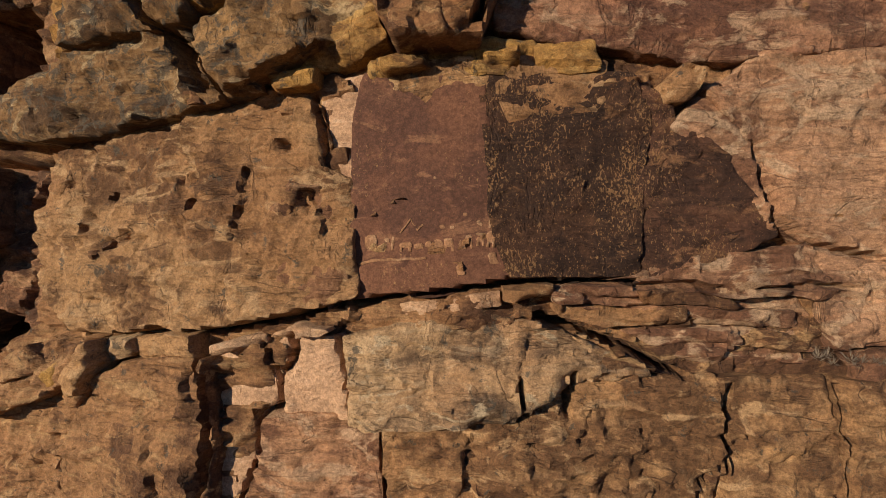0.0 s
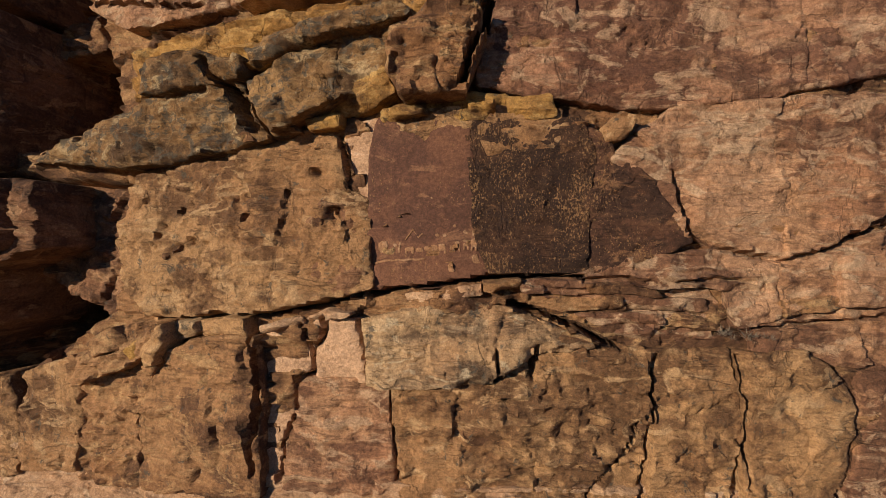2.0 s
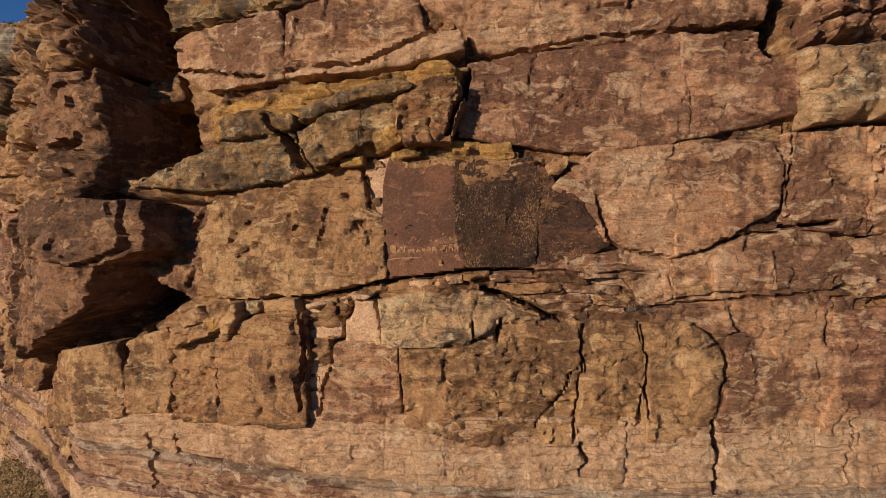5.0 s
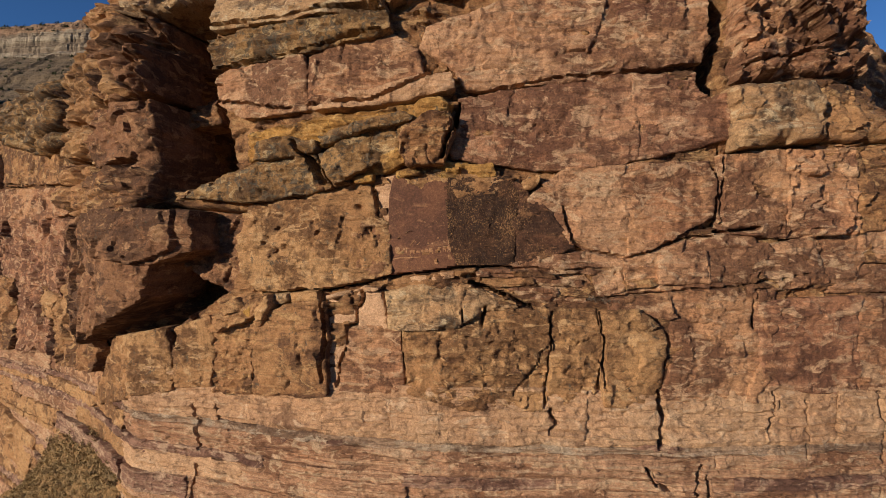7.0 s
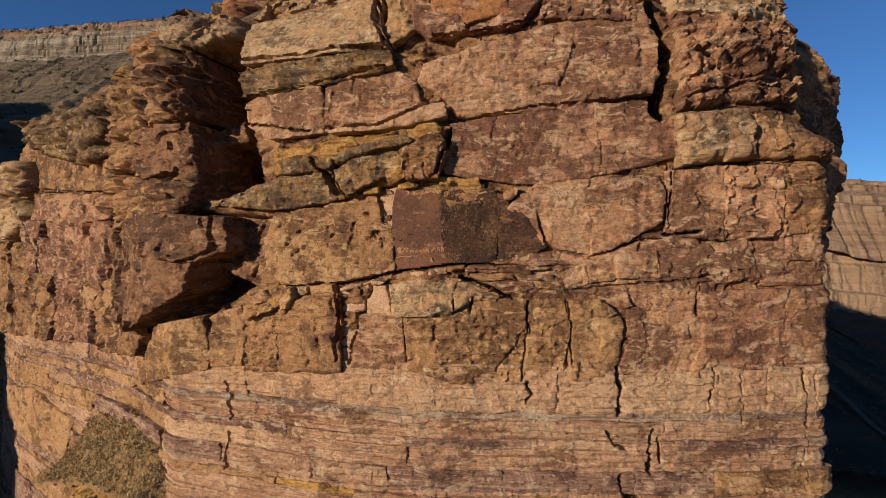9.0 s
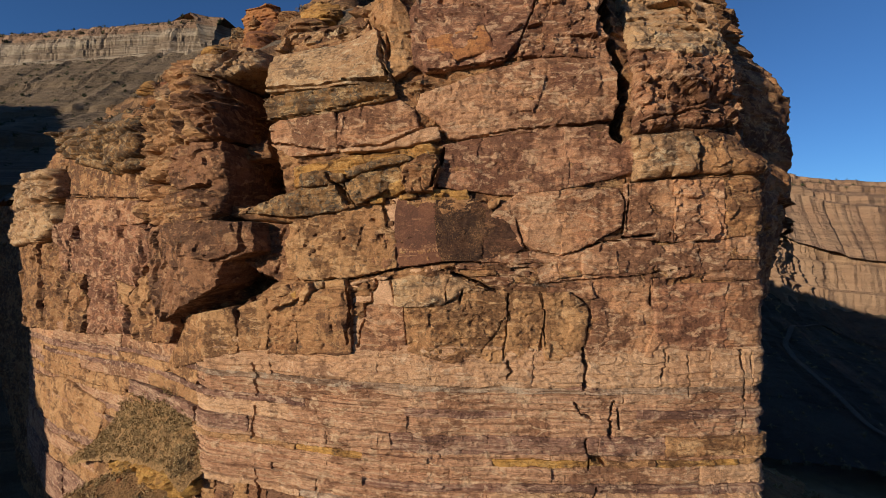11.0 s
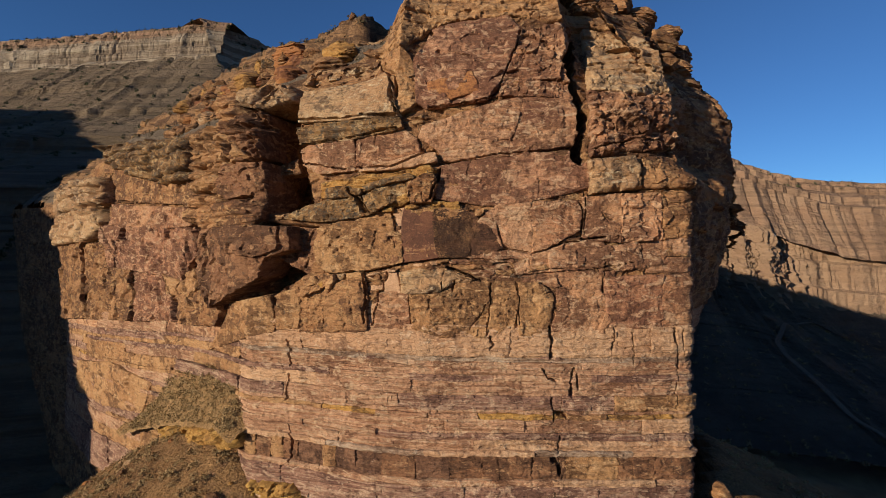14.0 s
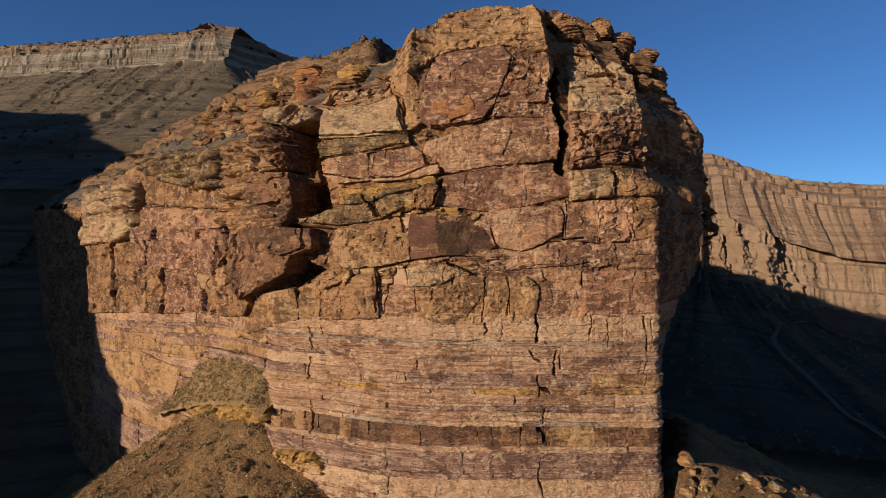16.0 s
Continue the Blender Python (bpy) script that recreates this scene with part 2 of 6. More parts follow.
SOIL = earth("stony_soil", (0.18, 0.094, 0.039), (0.27, 0.150, 0.062), (0.070, 0.038, 0.018), 0.0, True)
BENCH_SOIL = earth("bench_soil", (0.25, 0.145, 0.060), (0.33, 0.20, 0.088), (0.070, 0.047, 0.026))
HILL = earth("hillside_soil", (0.125, 0.094, 0.064), (0.165, 0.124, 0.086), (0.055, 0.043, 0.030), 0.0, True)
DUST = earth("road_dust", (0.14, 0.108, 0.077), (0.17, 0.13, 0.09), (0.10, 0.077, 0.053))
SCREE = earth("far_scree", (0.165, 0.118, 0.074), (0.21, 0.15, 0.095), (0.065, 0.049, 0.033), 0.45, False, 9.0)
RIM_RED = earth("rim_sandstone", (0.31, 0.20, 0.125), (0.28, 0.17, 0.105), (0.15, 0.092, 0.058), 0.5, False, 6.0)
RIM_PALE = earth("rim_limestone", (0.33, 0.27, 0.195), (0.28, 0.215, 0.15), (0.15, 0.105, 0.07), 0.8, False, 5.0)
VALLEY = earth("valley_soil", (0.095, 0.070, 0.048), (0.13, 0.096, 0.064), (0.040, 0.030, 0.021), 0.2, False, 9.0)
FAR_CLIFF = earth("far_sandstone", (0.36, 0.235, 0.145), (0.32, 0.20, 0.122), (0.20, 0.125, 0.078), 0.3, False, 7.0)

# ---- noise fields ----


def lattice(ix, iy, seed):
    h = (ix.astype(np.int64) * 374761393 + iy.astype(np.int64) * 668265263 + seed * 974634731) & 0xFFFFFFFF
    h = ((h ^ (h >> 13)) * 1274126177) & 0xFFFFFFFF
    h = ((h ^ (h >> 16)) * 2246822519) & 0xFFFFFFFF
    return ((h ^ (h >> 15)) & 0xFFFFFF) / float(0xFFFFFF)


def value(x, y, seed=0):
    ix, iy = np.floor(x), np.floor(y)
    fx, fy = x - ix, y - iy
    fx, fy = fx * fx * fx * (fx * (fx * 6 - 15) + 10), fy * fy * fy * (fy * (fy * 6 - 15) + 10)
    a, b = lattice(ix, iy, seed), lattice(ix + 1, iy, seed)
    c, d = lattice(ix, iy + 1, seed), lattice(ix + 1, iy + 1, seed)
    return (a + (b - a) * fx) * (1 - fy) + (c + (d - c) * fx) * fy


def fbm(x, y, seed=0, octaves=5, gain=0.5):
    """Fractal noise in -1..1."""
    total, amp, norm = 0.0, 1.0, 0.0
    for k in range(octaves):
        total = total + amp * (value(x, y, seed + k) * 2 - 1)
        norm += amp
        amp *= gain
        x, y = 1.63 * x - 1.21 * y + 17.3, 1.21 * x + 1.63 * y - 9.1
    return total / norm


def facets(x, y, seed):
    """Broken faces: a tilted plane per cell, and the distance to the nearest cell edge."""
    ix, iy = np.floor(x), np.floor(y)
    first = np.full(x.shape, 9.0)
    second = np.full(x.shape, 9.0)
    plane = np.zeros(x.shape)
    for dx in (-1, 0, 1):
        for dy in (-1, 0, 1):
            cx, cy = ix + dx, iy + dy
            px, py = cx + lattice(cx, cy, seed), cy + lattice(cx, cy, seed + 1)
            dist = np.hypot(x - px, y - py)
            tilt = (lattice(cx, cy, seed + 2) - 0.5) * (x - px) + (lattice(cx, cy, seed + 3) - 0.5) * (y - py)
            here = tilt * 4.0 + 0.9 * (lattice(cx, cy, seed + 4) - 0.5)
            near = dist < first
            second = np.where(near, first, np.minimum(second, dist))
            plane = np.where(near, here, plane)
            first = np.where(near, dist, first)
    return plane, second - first


def sstep(a, b, v):
    t = np.clip((v - a) / (b - a), 0, 1)
    return t * t * (3 - 2 * t)


# ---- plan of the cliff: a line from the far left wing round the nose to the shaded side ----
PLAN = [(-260, 230), (-165, 140), (-112, 100), (-94, 79), (-68, 55), (-46, 38.5), (-28, 24), (-20, 16.8), (-12, 14.6), (-6, 12.6),
        (0, 11.8), (12, 11.6), (20, 12.2), (26.4, 13.0), (27.9, 15.8), (33, 22), (39, 31), (45, 45), (52, 75), (50, 120)]


def plan_line():
    x, y = np.array(PLAN, float).T
    s = x.copy()
    i0, i1 = PLAN.index((-20, 16.8)), PLAN.index((26.4, 13.0))
    for i in range(i1 + 1, len(x)):
        s[i] = s[i - 1] + np.hypot(x[i] - x[i - 1], y[i] - y[i - 1])
    for i in range(i0 - 1, -1, -1):
        s[i] = s[i + 1] - np.hypot(x[i] - x[i + 1], y[i] - y[i + 1])
    line = np.arange(s[0], s[-1], 0.1)
    k = np.hanning(23)
    k /= k.sum()
    ends = [np.convolve(np.pad(np.interp(line, s, v), 11, mode="edge"), k, "valid") for v in (x, y)]
    return line, ends[0], ends[1]


LS, LX, LY = plan_line()
_dx, _dy = np.gradient(LX), np.gradient(LY)
_len = np.hypot(_dx, _dy)
LNX, LNY = _dy / _len, -_dx / _len


def recede(s, z):
    """How far the upper face leans back from the plan line."""
    w = sstep(12, 18, s) * (1 - 0.5 * sstep(21, 27, s)) * (1 - sstep(28, 37, s))
    w = np.maximum(w, sstep(0, 1, (-s) / 8) * (1 - sstep(0, 1, (-20 - s) / 10)))
    w = np.maximum(w, 0.42 * sstep(-6, 0, s) * (1 - sstep(12, 20, s)))
    h = np.maximum(z - 38, 0)
    nose = sstep(21, 27.5, s) * (1 - sstep(36, 44, s)) * 2.6 * sstep(31.5, 35, z)
    side = sstep(28, 36, s) * 0.66 * np.maximum(z - 42.0, 0)
    foot = 6.0 * sstep(27.2, 33, s) * (1 - sstep(2, 30, z))
    return w * 0.95 * h * h / (h + 3.0) + 0.055 * np.maximum(0, z - 46) ** 2 * (1 - w) * (1 - sstep(28, 34, s)) + nose + foot + side


def wall(s, z, out):
    nx, ny = np.interp(s, LS, LNX), np.interp(s, LS, LNY)
    n = np.hypot(nx, ny)
    o = out - recede(s, z)
    return np.stack([np.interp(s, LS, LX) + nx / n * o, np.interp(s, LS, LY) + ny / n * o, z], -1)


# ---- mesh helpers ----


def link(name, verts, quads, material, parent=None, label="", sharp=48):
    """One mesh object from arrays, its origin at its middle."""
    mid = (verts.min(0) + verts.max(0)) / 2
    mesh = bpy.data.meshes.new(name)
    mesh.vertices.add(len(verts))
    mesh.vertices.foreach_set("co", (verts - mid).astype(np.float32).ravel())
    n = quads.shape[1]
    mesh.loops.add(quads.size)
    mesh.loops.foreach_set("vertex_index", quads.astype(np.int32).ravel())
    mesh.polygons.add(len(quads))
    mesh.polygons.foreach_set("loop_start", np.arange(0, quads.size, n, dtype=np.int32))
    mesh.update(calc_edges=True)
    mesh.validate()
    mesh.polygons.foreach_set("use_smooth", np.ones(len(mesh.polygons), bool))
    if sharp:
        mesh.set_sharp_from_angle(angle=radians(sharp))
    mesh.materials.append(material)
    ob = new(name, mesh)
    ob.location = mid
    if parent:
        ob.parent = parent
        ob.matrix_parent_inverse = Matrix.Translation(-parent.location)
    return tagged(ob, label=label)


def grid_quads(nu, nv):
    i = np.arange(nu * nv).reshape(nu, nv)
    return np.stack([i[:-1, :-1], i[1:, :-1], i[1:, 1:], i[:-1, 1:]], -1)


def used(verts, quads):
    """Drop the vertices that no face uses."""
    keep, flat = np.unique(quads, return_inverse=True)
    return verts[keep], flat.reshape(quads.shape)


def outline(px, pz, poly):
    """Signed distance to a polygon (inside: plus) and the nearest point of its edge."""
    best = np.full(px.shape, 1e9)
    qx, qz = px.copy(), pz.copy()
    odd = np.zeros(px.shape, bool)
    for (ax, az), (bx, bz) in zip(poly, poly[1:] + poly[:1]):
        ex, ez = bx - ax, bz - az
        t = np.clip(((px - ax) * ex + (pz - az) * ez) / max(ex * ex + ez * ez, 1e-9), 0, 1)
        cx, cz = ax + t * ex, az + t * ez
        d = np.hypot(px - cx, pz - cz)
        near = d < best
        best, qx, qz = np.where(near, d, best), np.where(near, cx, qx), np.where(near, cz, qz)
        if abs(ez) > 1e-9:
            odd ^= ((az > pz) != (bz > pz)) & (px < ex * (pz - az) / ez + ax)
    return np.where(odd, best, -best), qx, qz


# round holes weathered into the rock: place along the wall, height, radius, depth
PITS = [(-19.12, 43.09, 1.3, 1.9), (-18.34, 38.84, 1, 1.6), (-20.86, 45.44, 0.8, 1.2), (-21.80, 41.85, 0.7, 1.2), (-6.22, 26.18, 0.13, 0.5), (-9.06, 26.42, 0.13, 0.5), (-4.78, 26.96, 0.09, 0.4), (-9.72, 25.92, 0.16, 0.45), (-9.80, 25.56, 0.14, 0.4), (-8.46, 25.39, 0.2, 0.35), (-8.96, 25.17, 0.2, 0.3), (-6.22, 26.84, 0.07, 0.3), (-3.22, 26.25, 0.3, 0.25), (-3.44, 25.91, 0.25, 0.2), (-10.38, 26.76, 0.2, 0.2), (-3.88, 27.63, 0.18, 0.3), (-69.96, 40.82, 0.9, 1.2), (-59.38, 40.33, 0.7, 0.9), (-50.20, 38.61, 0.9, 1.2), (-46.44, 36.53, 0.6, 0.8)]
PITS += [(-39.20, 37.81, 0.8, 1.1), (-35.76, 38.11, 0.5, 0.8), (-30.08, 38.39, 0.8, 1.5), (-28.62, 34.98, 0.6, 1.2), (-21.90, 36.50, 0.7, 1.3), (-19.74, 37.65, 0.5, 0.9), (-41.68, 33.84, 0.8, 1), (-104.36, 32.19, 0.8, 0.9), (-82.94, 29.60, 0.7, 0.9), (-117.30, 34.53, 0.9, 0.9), (0.70, 47.89, 0.3, 0.5), (1.52, 45.63, 0.25, 0.4), (12.66, 46.03, 0.3, 0.5), (-0.62, 43.87, 0.2, 0.3)]

JOINTS = []


def joint(line, width, deep):
    """An open joint that runs through the face: its line, half width and depth."""
    JOINTS.append((line, width, deep, min(p[0] for p in line), max(p[0] for p in line), min(p[1] for p in line), max(p[1] for p in line)))


def carved(gs, gz):
    """How deep the open joints cut the face at each place."""
    cut = np.zeros(gs.shape)
    wide = 0.35 + 1.3 * value(gs * 1.1, gz * 1.1, 91) ** 1.3
    sway, heave = fbm(gs * 0.9, gz * 0.9, 95, 5, 0.6), fbm(gs * 0.9, gz * 0.9, 99, 5, 0.6)
    for line, width, deep, s0, s1, z0, z1 in JOINTS:
        near = (gs > s0 - 1) & (gs < s1 + 1) & (gz > z0 - 1) & (gz < z1 + 1)
        if not near.any():
            continue
        bend = min(0.40, 1.3 * width)
        x, z = gs[near] + bend * sway[near], gz[near] + 0.6 * bend * heave[near]
        dist = np.full(x.shape, 9.0)
        for (ax, az), (bx, bz) in zip(line, line[1:]):
            ex, ez = bx - ax, bz - az
            t = np.clip(((x - ax) * ex + (z - az) * ez) / max(ex * ex + ez * ez, 1e-9), 0, 1)
            dist = np.minimum(dist, np.hypot(x - ax - t * ex, z - az - t * ez))
        w = max(0.07, 0.62 * width) * wide[near]
        cut[near] = np.maximum(cut[near], deep * sstep(1.0, 0.35, dist / w / 1.3))
    return cut


def weather(gs, gz):
    """The shared wander of all outlines and beds."""
    ws = gs + 0.20 * fbm(gs * 0.7, gz * 0.7, 41, 6, 0.6)
    wz = gz + 0.15 * fbm(gs * 0.7, gz * 0.7, 57, 6, 0.6) + 0.20 * fbm(gs * 0.07, gz * 0.05, 63, 2)
    return ws, wz


def ledges(gs, gz, seed):
    """Stacked beds with an undercut foot and a rounded top, each split into lobes of its own length."""
    w = gz + 0.7 * fbm(gs * 0.15, gz * 0.25, seed, 4) + 0.14 * fbm(gs * 1.1, gz * 1.1, seed + 1, 4, 0.6)
    layer = w / 1.6 + 1.3 * value(w * 0.40, gs * 0.05, seed + 2)
    k = np.floor(layer)
    f = layer - k
    long = 1.4 + 3.6 * lattice(k, 0 * k, seed + 9) ** 2
    lobe = gs / long + 7 * lattice(k, 0 * k, seed + 3) + 0.5 * fbm(gs * 0.5, gz * 0.6, seed + 4, 4)
    kc = np.floor(lobe)
    fc = lobe - kc
    soft = sstep(0.0, 0.12 + 0.5 * lattice(k, kc, seed + 8), fc)
    step_out = lattice(k, kc - 1, seed + 5) * (1 - soft) + lattice(k, kc, seed + 5) * soft - 0.5
    profile = sstep(0.0, 0.16, f) * (1 - 0.7 * sstep(0.45, 1.0, f) ** 2)
    split = np.exp(-((fc - 0.10) / 0.05) ** 2) * (lattice(k, kc, seed + 6) > 0.6)
    return 1.0 * step_out + 0.45 * (profile - 0.6) - 0.35 * split


def craggy(gs, gz, seed, pits, grain=1.0):
    """Weathered crag: ledges at two sizes, rough skin, round pits."""
    gs, gz = gs / grain / (1.0 if grain < 1.05 else 1.7), gz / grain * 1.15
    shape = ledges(gs, gz, seed) + (0.38 if grain < 1.3 else 0.26) * ledges(gs * 2.3, gz * 2.3, seed + 20)
    shape = shape + 0.8 * fbm(gs * 0.35, gz * 0.45, seed + 40, 7, 0.58)
    if pits:
        for scale, more in ((1.5, 11), (0.7, 15))[:2 if grain < 1.3 else 1]:
            px, pz = gs / scale / 1.15 + 0.3 * fbm(gs * 0.8, gz * 0.8, seed + 48, 3), gz / scale + 0.2 * fbm(gs * 0.9, gz * 0.9, seed + 49, 3)
            ix, iz = np.floor(px), np.floor(pz)
            for dx in (-1, 0, 1):
                for dz in (-1, 0, 1):
                    cx, cz = ix + dx, iz + dz
                    r = 0.16 + 0.30 * lattice(cx, cz, seed + more)
                    d = np.hypot(px - cx - 0.25 - 0.5 * lattice(cx, cz, seed + more + 1), pz - cz - 0.25 - 0.5 * lattice(cx, cz, seed + more + 2)) / r
                    hole = (lattice(cx, cz, seed + more + 3) < pits) & (d < 1.3)
                    shape = shape - np.where(hole, 0.9 * scale * np.exp(-d ** 4), 0)
    return shape


cliff = tagged(new("cliff"), "layered sandstone cliff with dark desert varnish and open joints", "cliff", kind="structure")
serial = [0]


def rock(poly, out, material, rough=0.10, facet=0.085, size=1.6, beds=0.0, tz=0.0, ts=0.0, depth=0.9, edge=0.05, grow=0.12, cell=0.0, crag=0.0, pits=0.0, name="rock_block", parent=None, label=""):
    """One joint-bounded block of the cliff: an outline on the wall, a broken and rounded face, and sides that go back into the rock."""
    serial[0] += 1
    seed = serial[0] * 31
    ps, pz = [p[0] for p in poly], [p[1] for p in poly]
    mid_s, mid_z = sum(ps) / len(ps), sum(pz) / len(pz)
    if not cell:
        cell = 0.055 if -17 < mid_s < 20 and 18 < mid_z < 34 else 0.10
        cell = 0.042 if -12 < mid_s < 13 and 20.5 < mid_z < 32 else cell
        cell = max(cell, 0.10 + 0.0017 * max(0, -24 - mid_s))
    us = np.arange(min(ps) - cell - grow, max(ps) + 2 * cell + grow, cell)
    uz = np.arange(min(pz) - cell - grow, max(pz) + 2 * cell + grow, cell)
    gs, gz = [a.ravel() for a in np.meshgrid(us, uz, indexing="ij")]
    d, qs, qz = outline(gs, gz, [tuple(p) for p in poly])
    inside = d > -grow
    pull = grow / np.maximum(np.abs(d), 1e-6)
    qs, qz, d = qs + (gs - qs) * pull, qz + (gz - qz) * pull, d + grow
    quads = grid_quads(len(us), len(uz)).reshape(-1, 4)
    quads = quads[inside[quads].any(1)]
    if not len(quads):
        return None
    gs, gz, d = np.where(inside, gs, qs), np.where(inside, gz, qz), np.maximum(d, 0)
    o = out - tz * (gz - mid_z) + ts * (gs - mid_s)
    wx, wz = gs + 0.5 * fbm(gs * 0.5, gz * 0.5, 5, 3), gz + 0.35 * fbm(gs * 0.5, gz * 0.5, 9, 3)
    plane, seam = facets(wx / size, wz / (size * 0.8), seed)
    small, seam2 = facets(wx / (size * 0.32), wz / (size * 0.26), seed + 7)
    shape = facet * plane + facet * 0.45 * small + rough * 1.5 * fbm(gs * 0.45, gz * 0.45, seed, 6, 0.55)
    shape = shape + rough * 0.6 * (1 - np.abs(fbm(gs * 1.3, gz * 2.2, seed + 3, 4)) * 2)
    knob = fbm(gs * 1.9, gz * 2.5, seed + 13, 5, 0.6)
    shape = shape + min(0.12, 0.55 * rough) * (0.55 * knob + 0.35 * (1 - 2 * np.abs(fbm(gs * 2.6, gz * 3.4, seed + 17, 4, 0.6)))) * sstep(0.30, 0.62, value(gs * 0.5, gz * 0.5, seed + 19) + 0.8 * rough)
    if rough >= 0.06:
        shape = shape + 0.030 * fbm(gs * 3.4, gz * 4.4, seed + 71, 4, 0.62) + 0.045 * (1 - 2.2 * np.abs(fbm(gs * 1.5, gz * 2.1, seed + 75, 5, 0.6)))
    plate = 2.6 * fbm(gs * 0.33, gz * 0.42, seed + 23, 7, 0.62) + 0.2
    shape = shape + min(0.08, 0.45 * rough) * (np.floor(plate) + sstep(0.86, 1.0, plate % 1))
    crack = np.exp(-(seam / 0.03) ** 2) * sstep(0.50, 0.58, value(gs * 0.4, gz * 0.4, seed + 11))
    shape = shape - (0.03 + rough * 0.4) * crack
    if beds:
        layer = (gz + 0.25 * fbm(gs * 0.25, gz * 0.3, 77, 3)) * 2.3
        shape = shape + beds * (lattice(np.floor(layer), np.zeros_like(layer), 5 + seed) - 0.5) * sstep(0, 0.25, 0.5 - np.abs(layer % 1 - 0.5))
        thin = (gz + 0.12 * fbm(gs * 0.35, gz * 0.5, 83, 4)) * 6.0
        shape = shape + 0.55 * beds * (lattice(np.floor(thin), np.floor(gs * 0.35 + 3 * lattice(np.floor(thin), 0 * thin, 3)), 9 + seed) - 0.5)
        shape = shape - 0.25 * beds * sstep(0.40, 0.49, np.abs(thin % 1 - 0.5))
    if crag:
        shape = 0.35 * shape + crag * craggy(gs, gz, seed + 51, pits, 1.0 + 0.016 * max(0, -22 - mid_s))
    elif rough >= 0.06:
        # partings: broken edges of single beds stand out or in
        part = (gz + 0.35 * fbm(gs * 0.12, gz * 0.2, seed + 61, 4) - 0.04 * gs) * 1.15 + 0.7 * value(gz * 0.6, 0 * gz, seed + 62)
        run = np.floor(gs * 0.16 + 9 * lattice(np.floor(part), 0 * part, seed + 63) + 0.35 * fbm(gs * 0.5, gz * 0.5, seed + 64, 4))
        shape = shape + min(0.16, 0.9 * rough) * (lattice(np.floor(part), run, seed + 65) - 0.5)
        shape = shape - 0.06 * np.exp(-((part % 1 - 0.5) / 0.035) ** 2) * (lattice(np.floor(part), run, seed + 66) > 0.6)
    for s0, z0, r, deep in PITS:
        if min(ps) - 2 < s0 < max(ps) + 2 and min(pz) - 2 < z0 < max(pz) + 2:
            ragged = 1 + 0.5 * fbm(gs / r * 0.6, gz / r * 0.6, 71, 3)
            shape = shape - deep * np.exp(-(((gs - s0) ** 2 + 1.3 * (gz - z0) ** 2) / (r * r) * ragged) ** 3)
    bevel = edge * (0.4 + 1.6 * value(gs * 0.9, gz * 0.9, seed + 31))
    near = np.clip(1 - d / bevel, 0, 1)
    shape = shape - bevel * (1 - np.sqrt(np.clip(1 - near * near, 0, 1)))
    shape = shape - (2.5 * edge + 0.6 * rough) * sstep(0.50, 0.74, value(gs * 0.9, gz * 0.9, seed + 41)) * np.exp(-d / 0.30)
    o = o + shape - carved(gs, gz)
    # sides that go back into the rock
    edges = np.sort(np.concatenate([quads[:, [i, (i + 1) % 4]] for i in range(4)]), 1)
    turn = np.concatenate([quads[:, [i, (i + 1) % 4]] for i in range(4)])
    _, first, count = np.unique(edges[:, 0] * len(gs) + edges[:, 1], return_index=True, return_counts=True)
    rim = turn[first[count == 1]]
    ring, at = np.unique(rim, return_inverse=True)
    at = at.reshape(rim.shape) + len(gs)
    sides = np.stack([rim[:, 1], rim[:, 0], at[:, 0], at[:, 1]], 1)
    gs, gz, o = np.concatenate([gs, gs[ring]]), np.concatenate([gz, gz[ring]]), np.concatenate([o, o[ring] - depth])
    gs, gz = weather(gs, gz)
    verts, quads = used(wall(gs, gz, o), np.concatenate([quads, sides]))
    return link(name, verts, quads, material, parent or cliff, label)


# ---- inner mass of the cliff, seen in the joints and hollows ----
HOLLOWS = [([(-21.5, 45), (-14.2, 45), (-13.2, 34), (-12.2, 29.6), (-16.5, 29.2), (-20.0, 30)], 9.0),
           ([(-24, 17.2), (-17.5, 20), (-12.5, 23), (-12.0, 27.5), (-18, 28), (-20, 22)], 5.5),
           ([(12.6, 44), (14.6, 44), (15.2, 36), (14.2, 35)], 2.5)]


def rock_face(us, uz, set_back, material, name, label, seed):
    """The face behind the proud blocks: broken, bedded, cut by the open joints and hollows."""
    gs, gz = [a.ravel() for a in np.meshgrid(us, uz, indexing="ij")]
    gz = np.minimum(gz, np.interp(gs, TOP_S, TOP_Z) - 0.5)
    wx, wz = gs + 0.6 * fbm(gs * 0.4, gz * 0.4, 5, 3), gz + 0.4 * fbm(gs * 0.4, gz * 0.4, 9, 3)
    plane, seam = facets(wx / 2.2, wz / 1.1, seed)
    small, _ = facets(wx / 0.6, wz / 0.35, seed + 5)
    o = -set_back + 0.22 * plane + 0.09 * small + 0.3 * fbm(gs * 0.35, gz * 0.5, 3, 6, 0.55)
    layer = (gz + 0.3 * fbm(gs * 0.2, gz * 0.3, 77, 3)) * 1.7
    o = o + 0.25 * (lattice(np.floor(layer), np.floor(gs * 0.02), seed) - 0.5) * sstep(0, 0.25, 0.5 - np.abs(layer % 1 - 0.5))
    o = o - carved(gs, gz)
    for poly, deep in HOLLOWS:
        d, _, _ = outline(gs, gz, poly)
        o = o - deep * sstep(-0.3, 0.6, d)
    gs, gz = weather(gs, gz)
    verts, quads = used(wall(gs, gz, o), grid_quads(len(us), len(uz)).reshape(-1, 4))
    link(name, verts, quads, material, cliff, label)


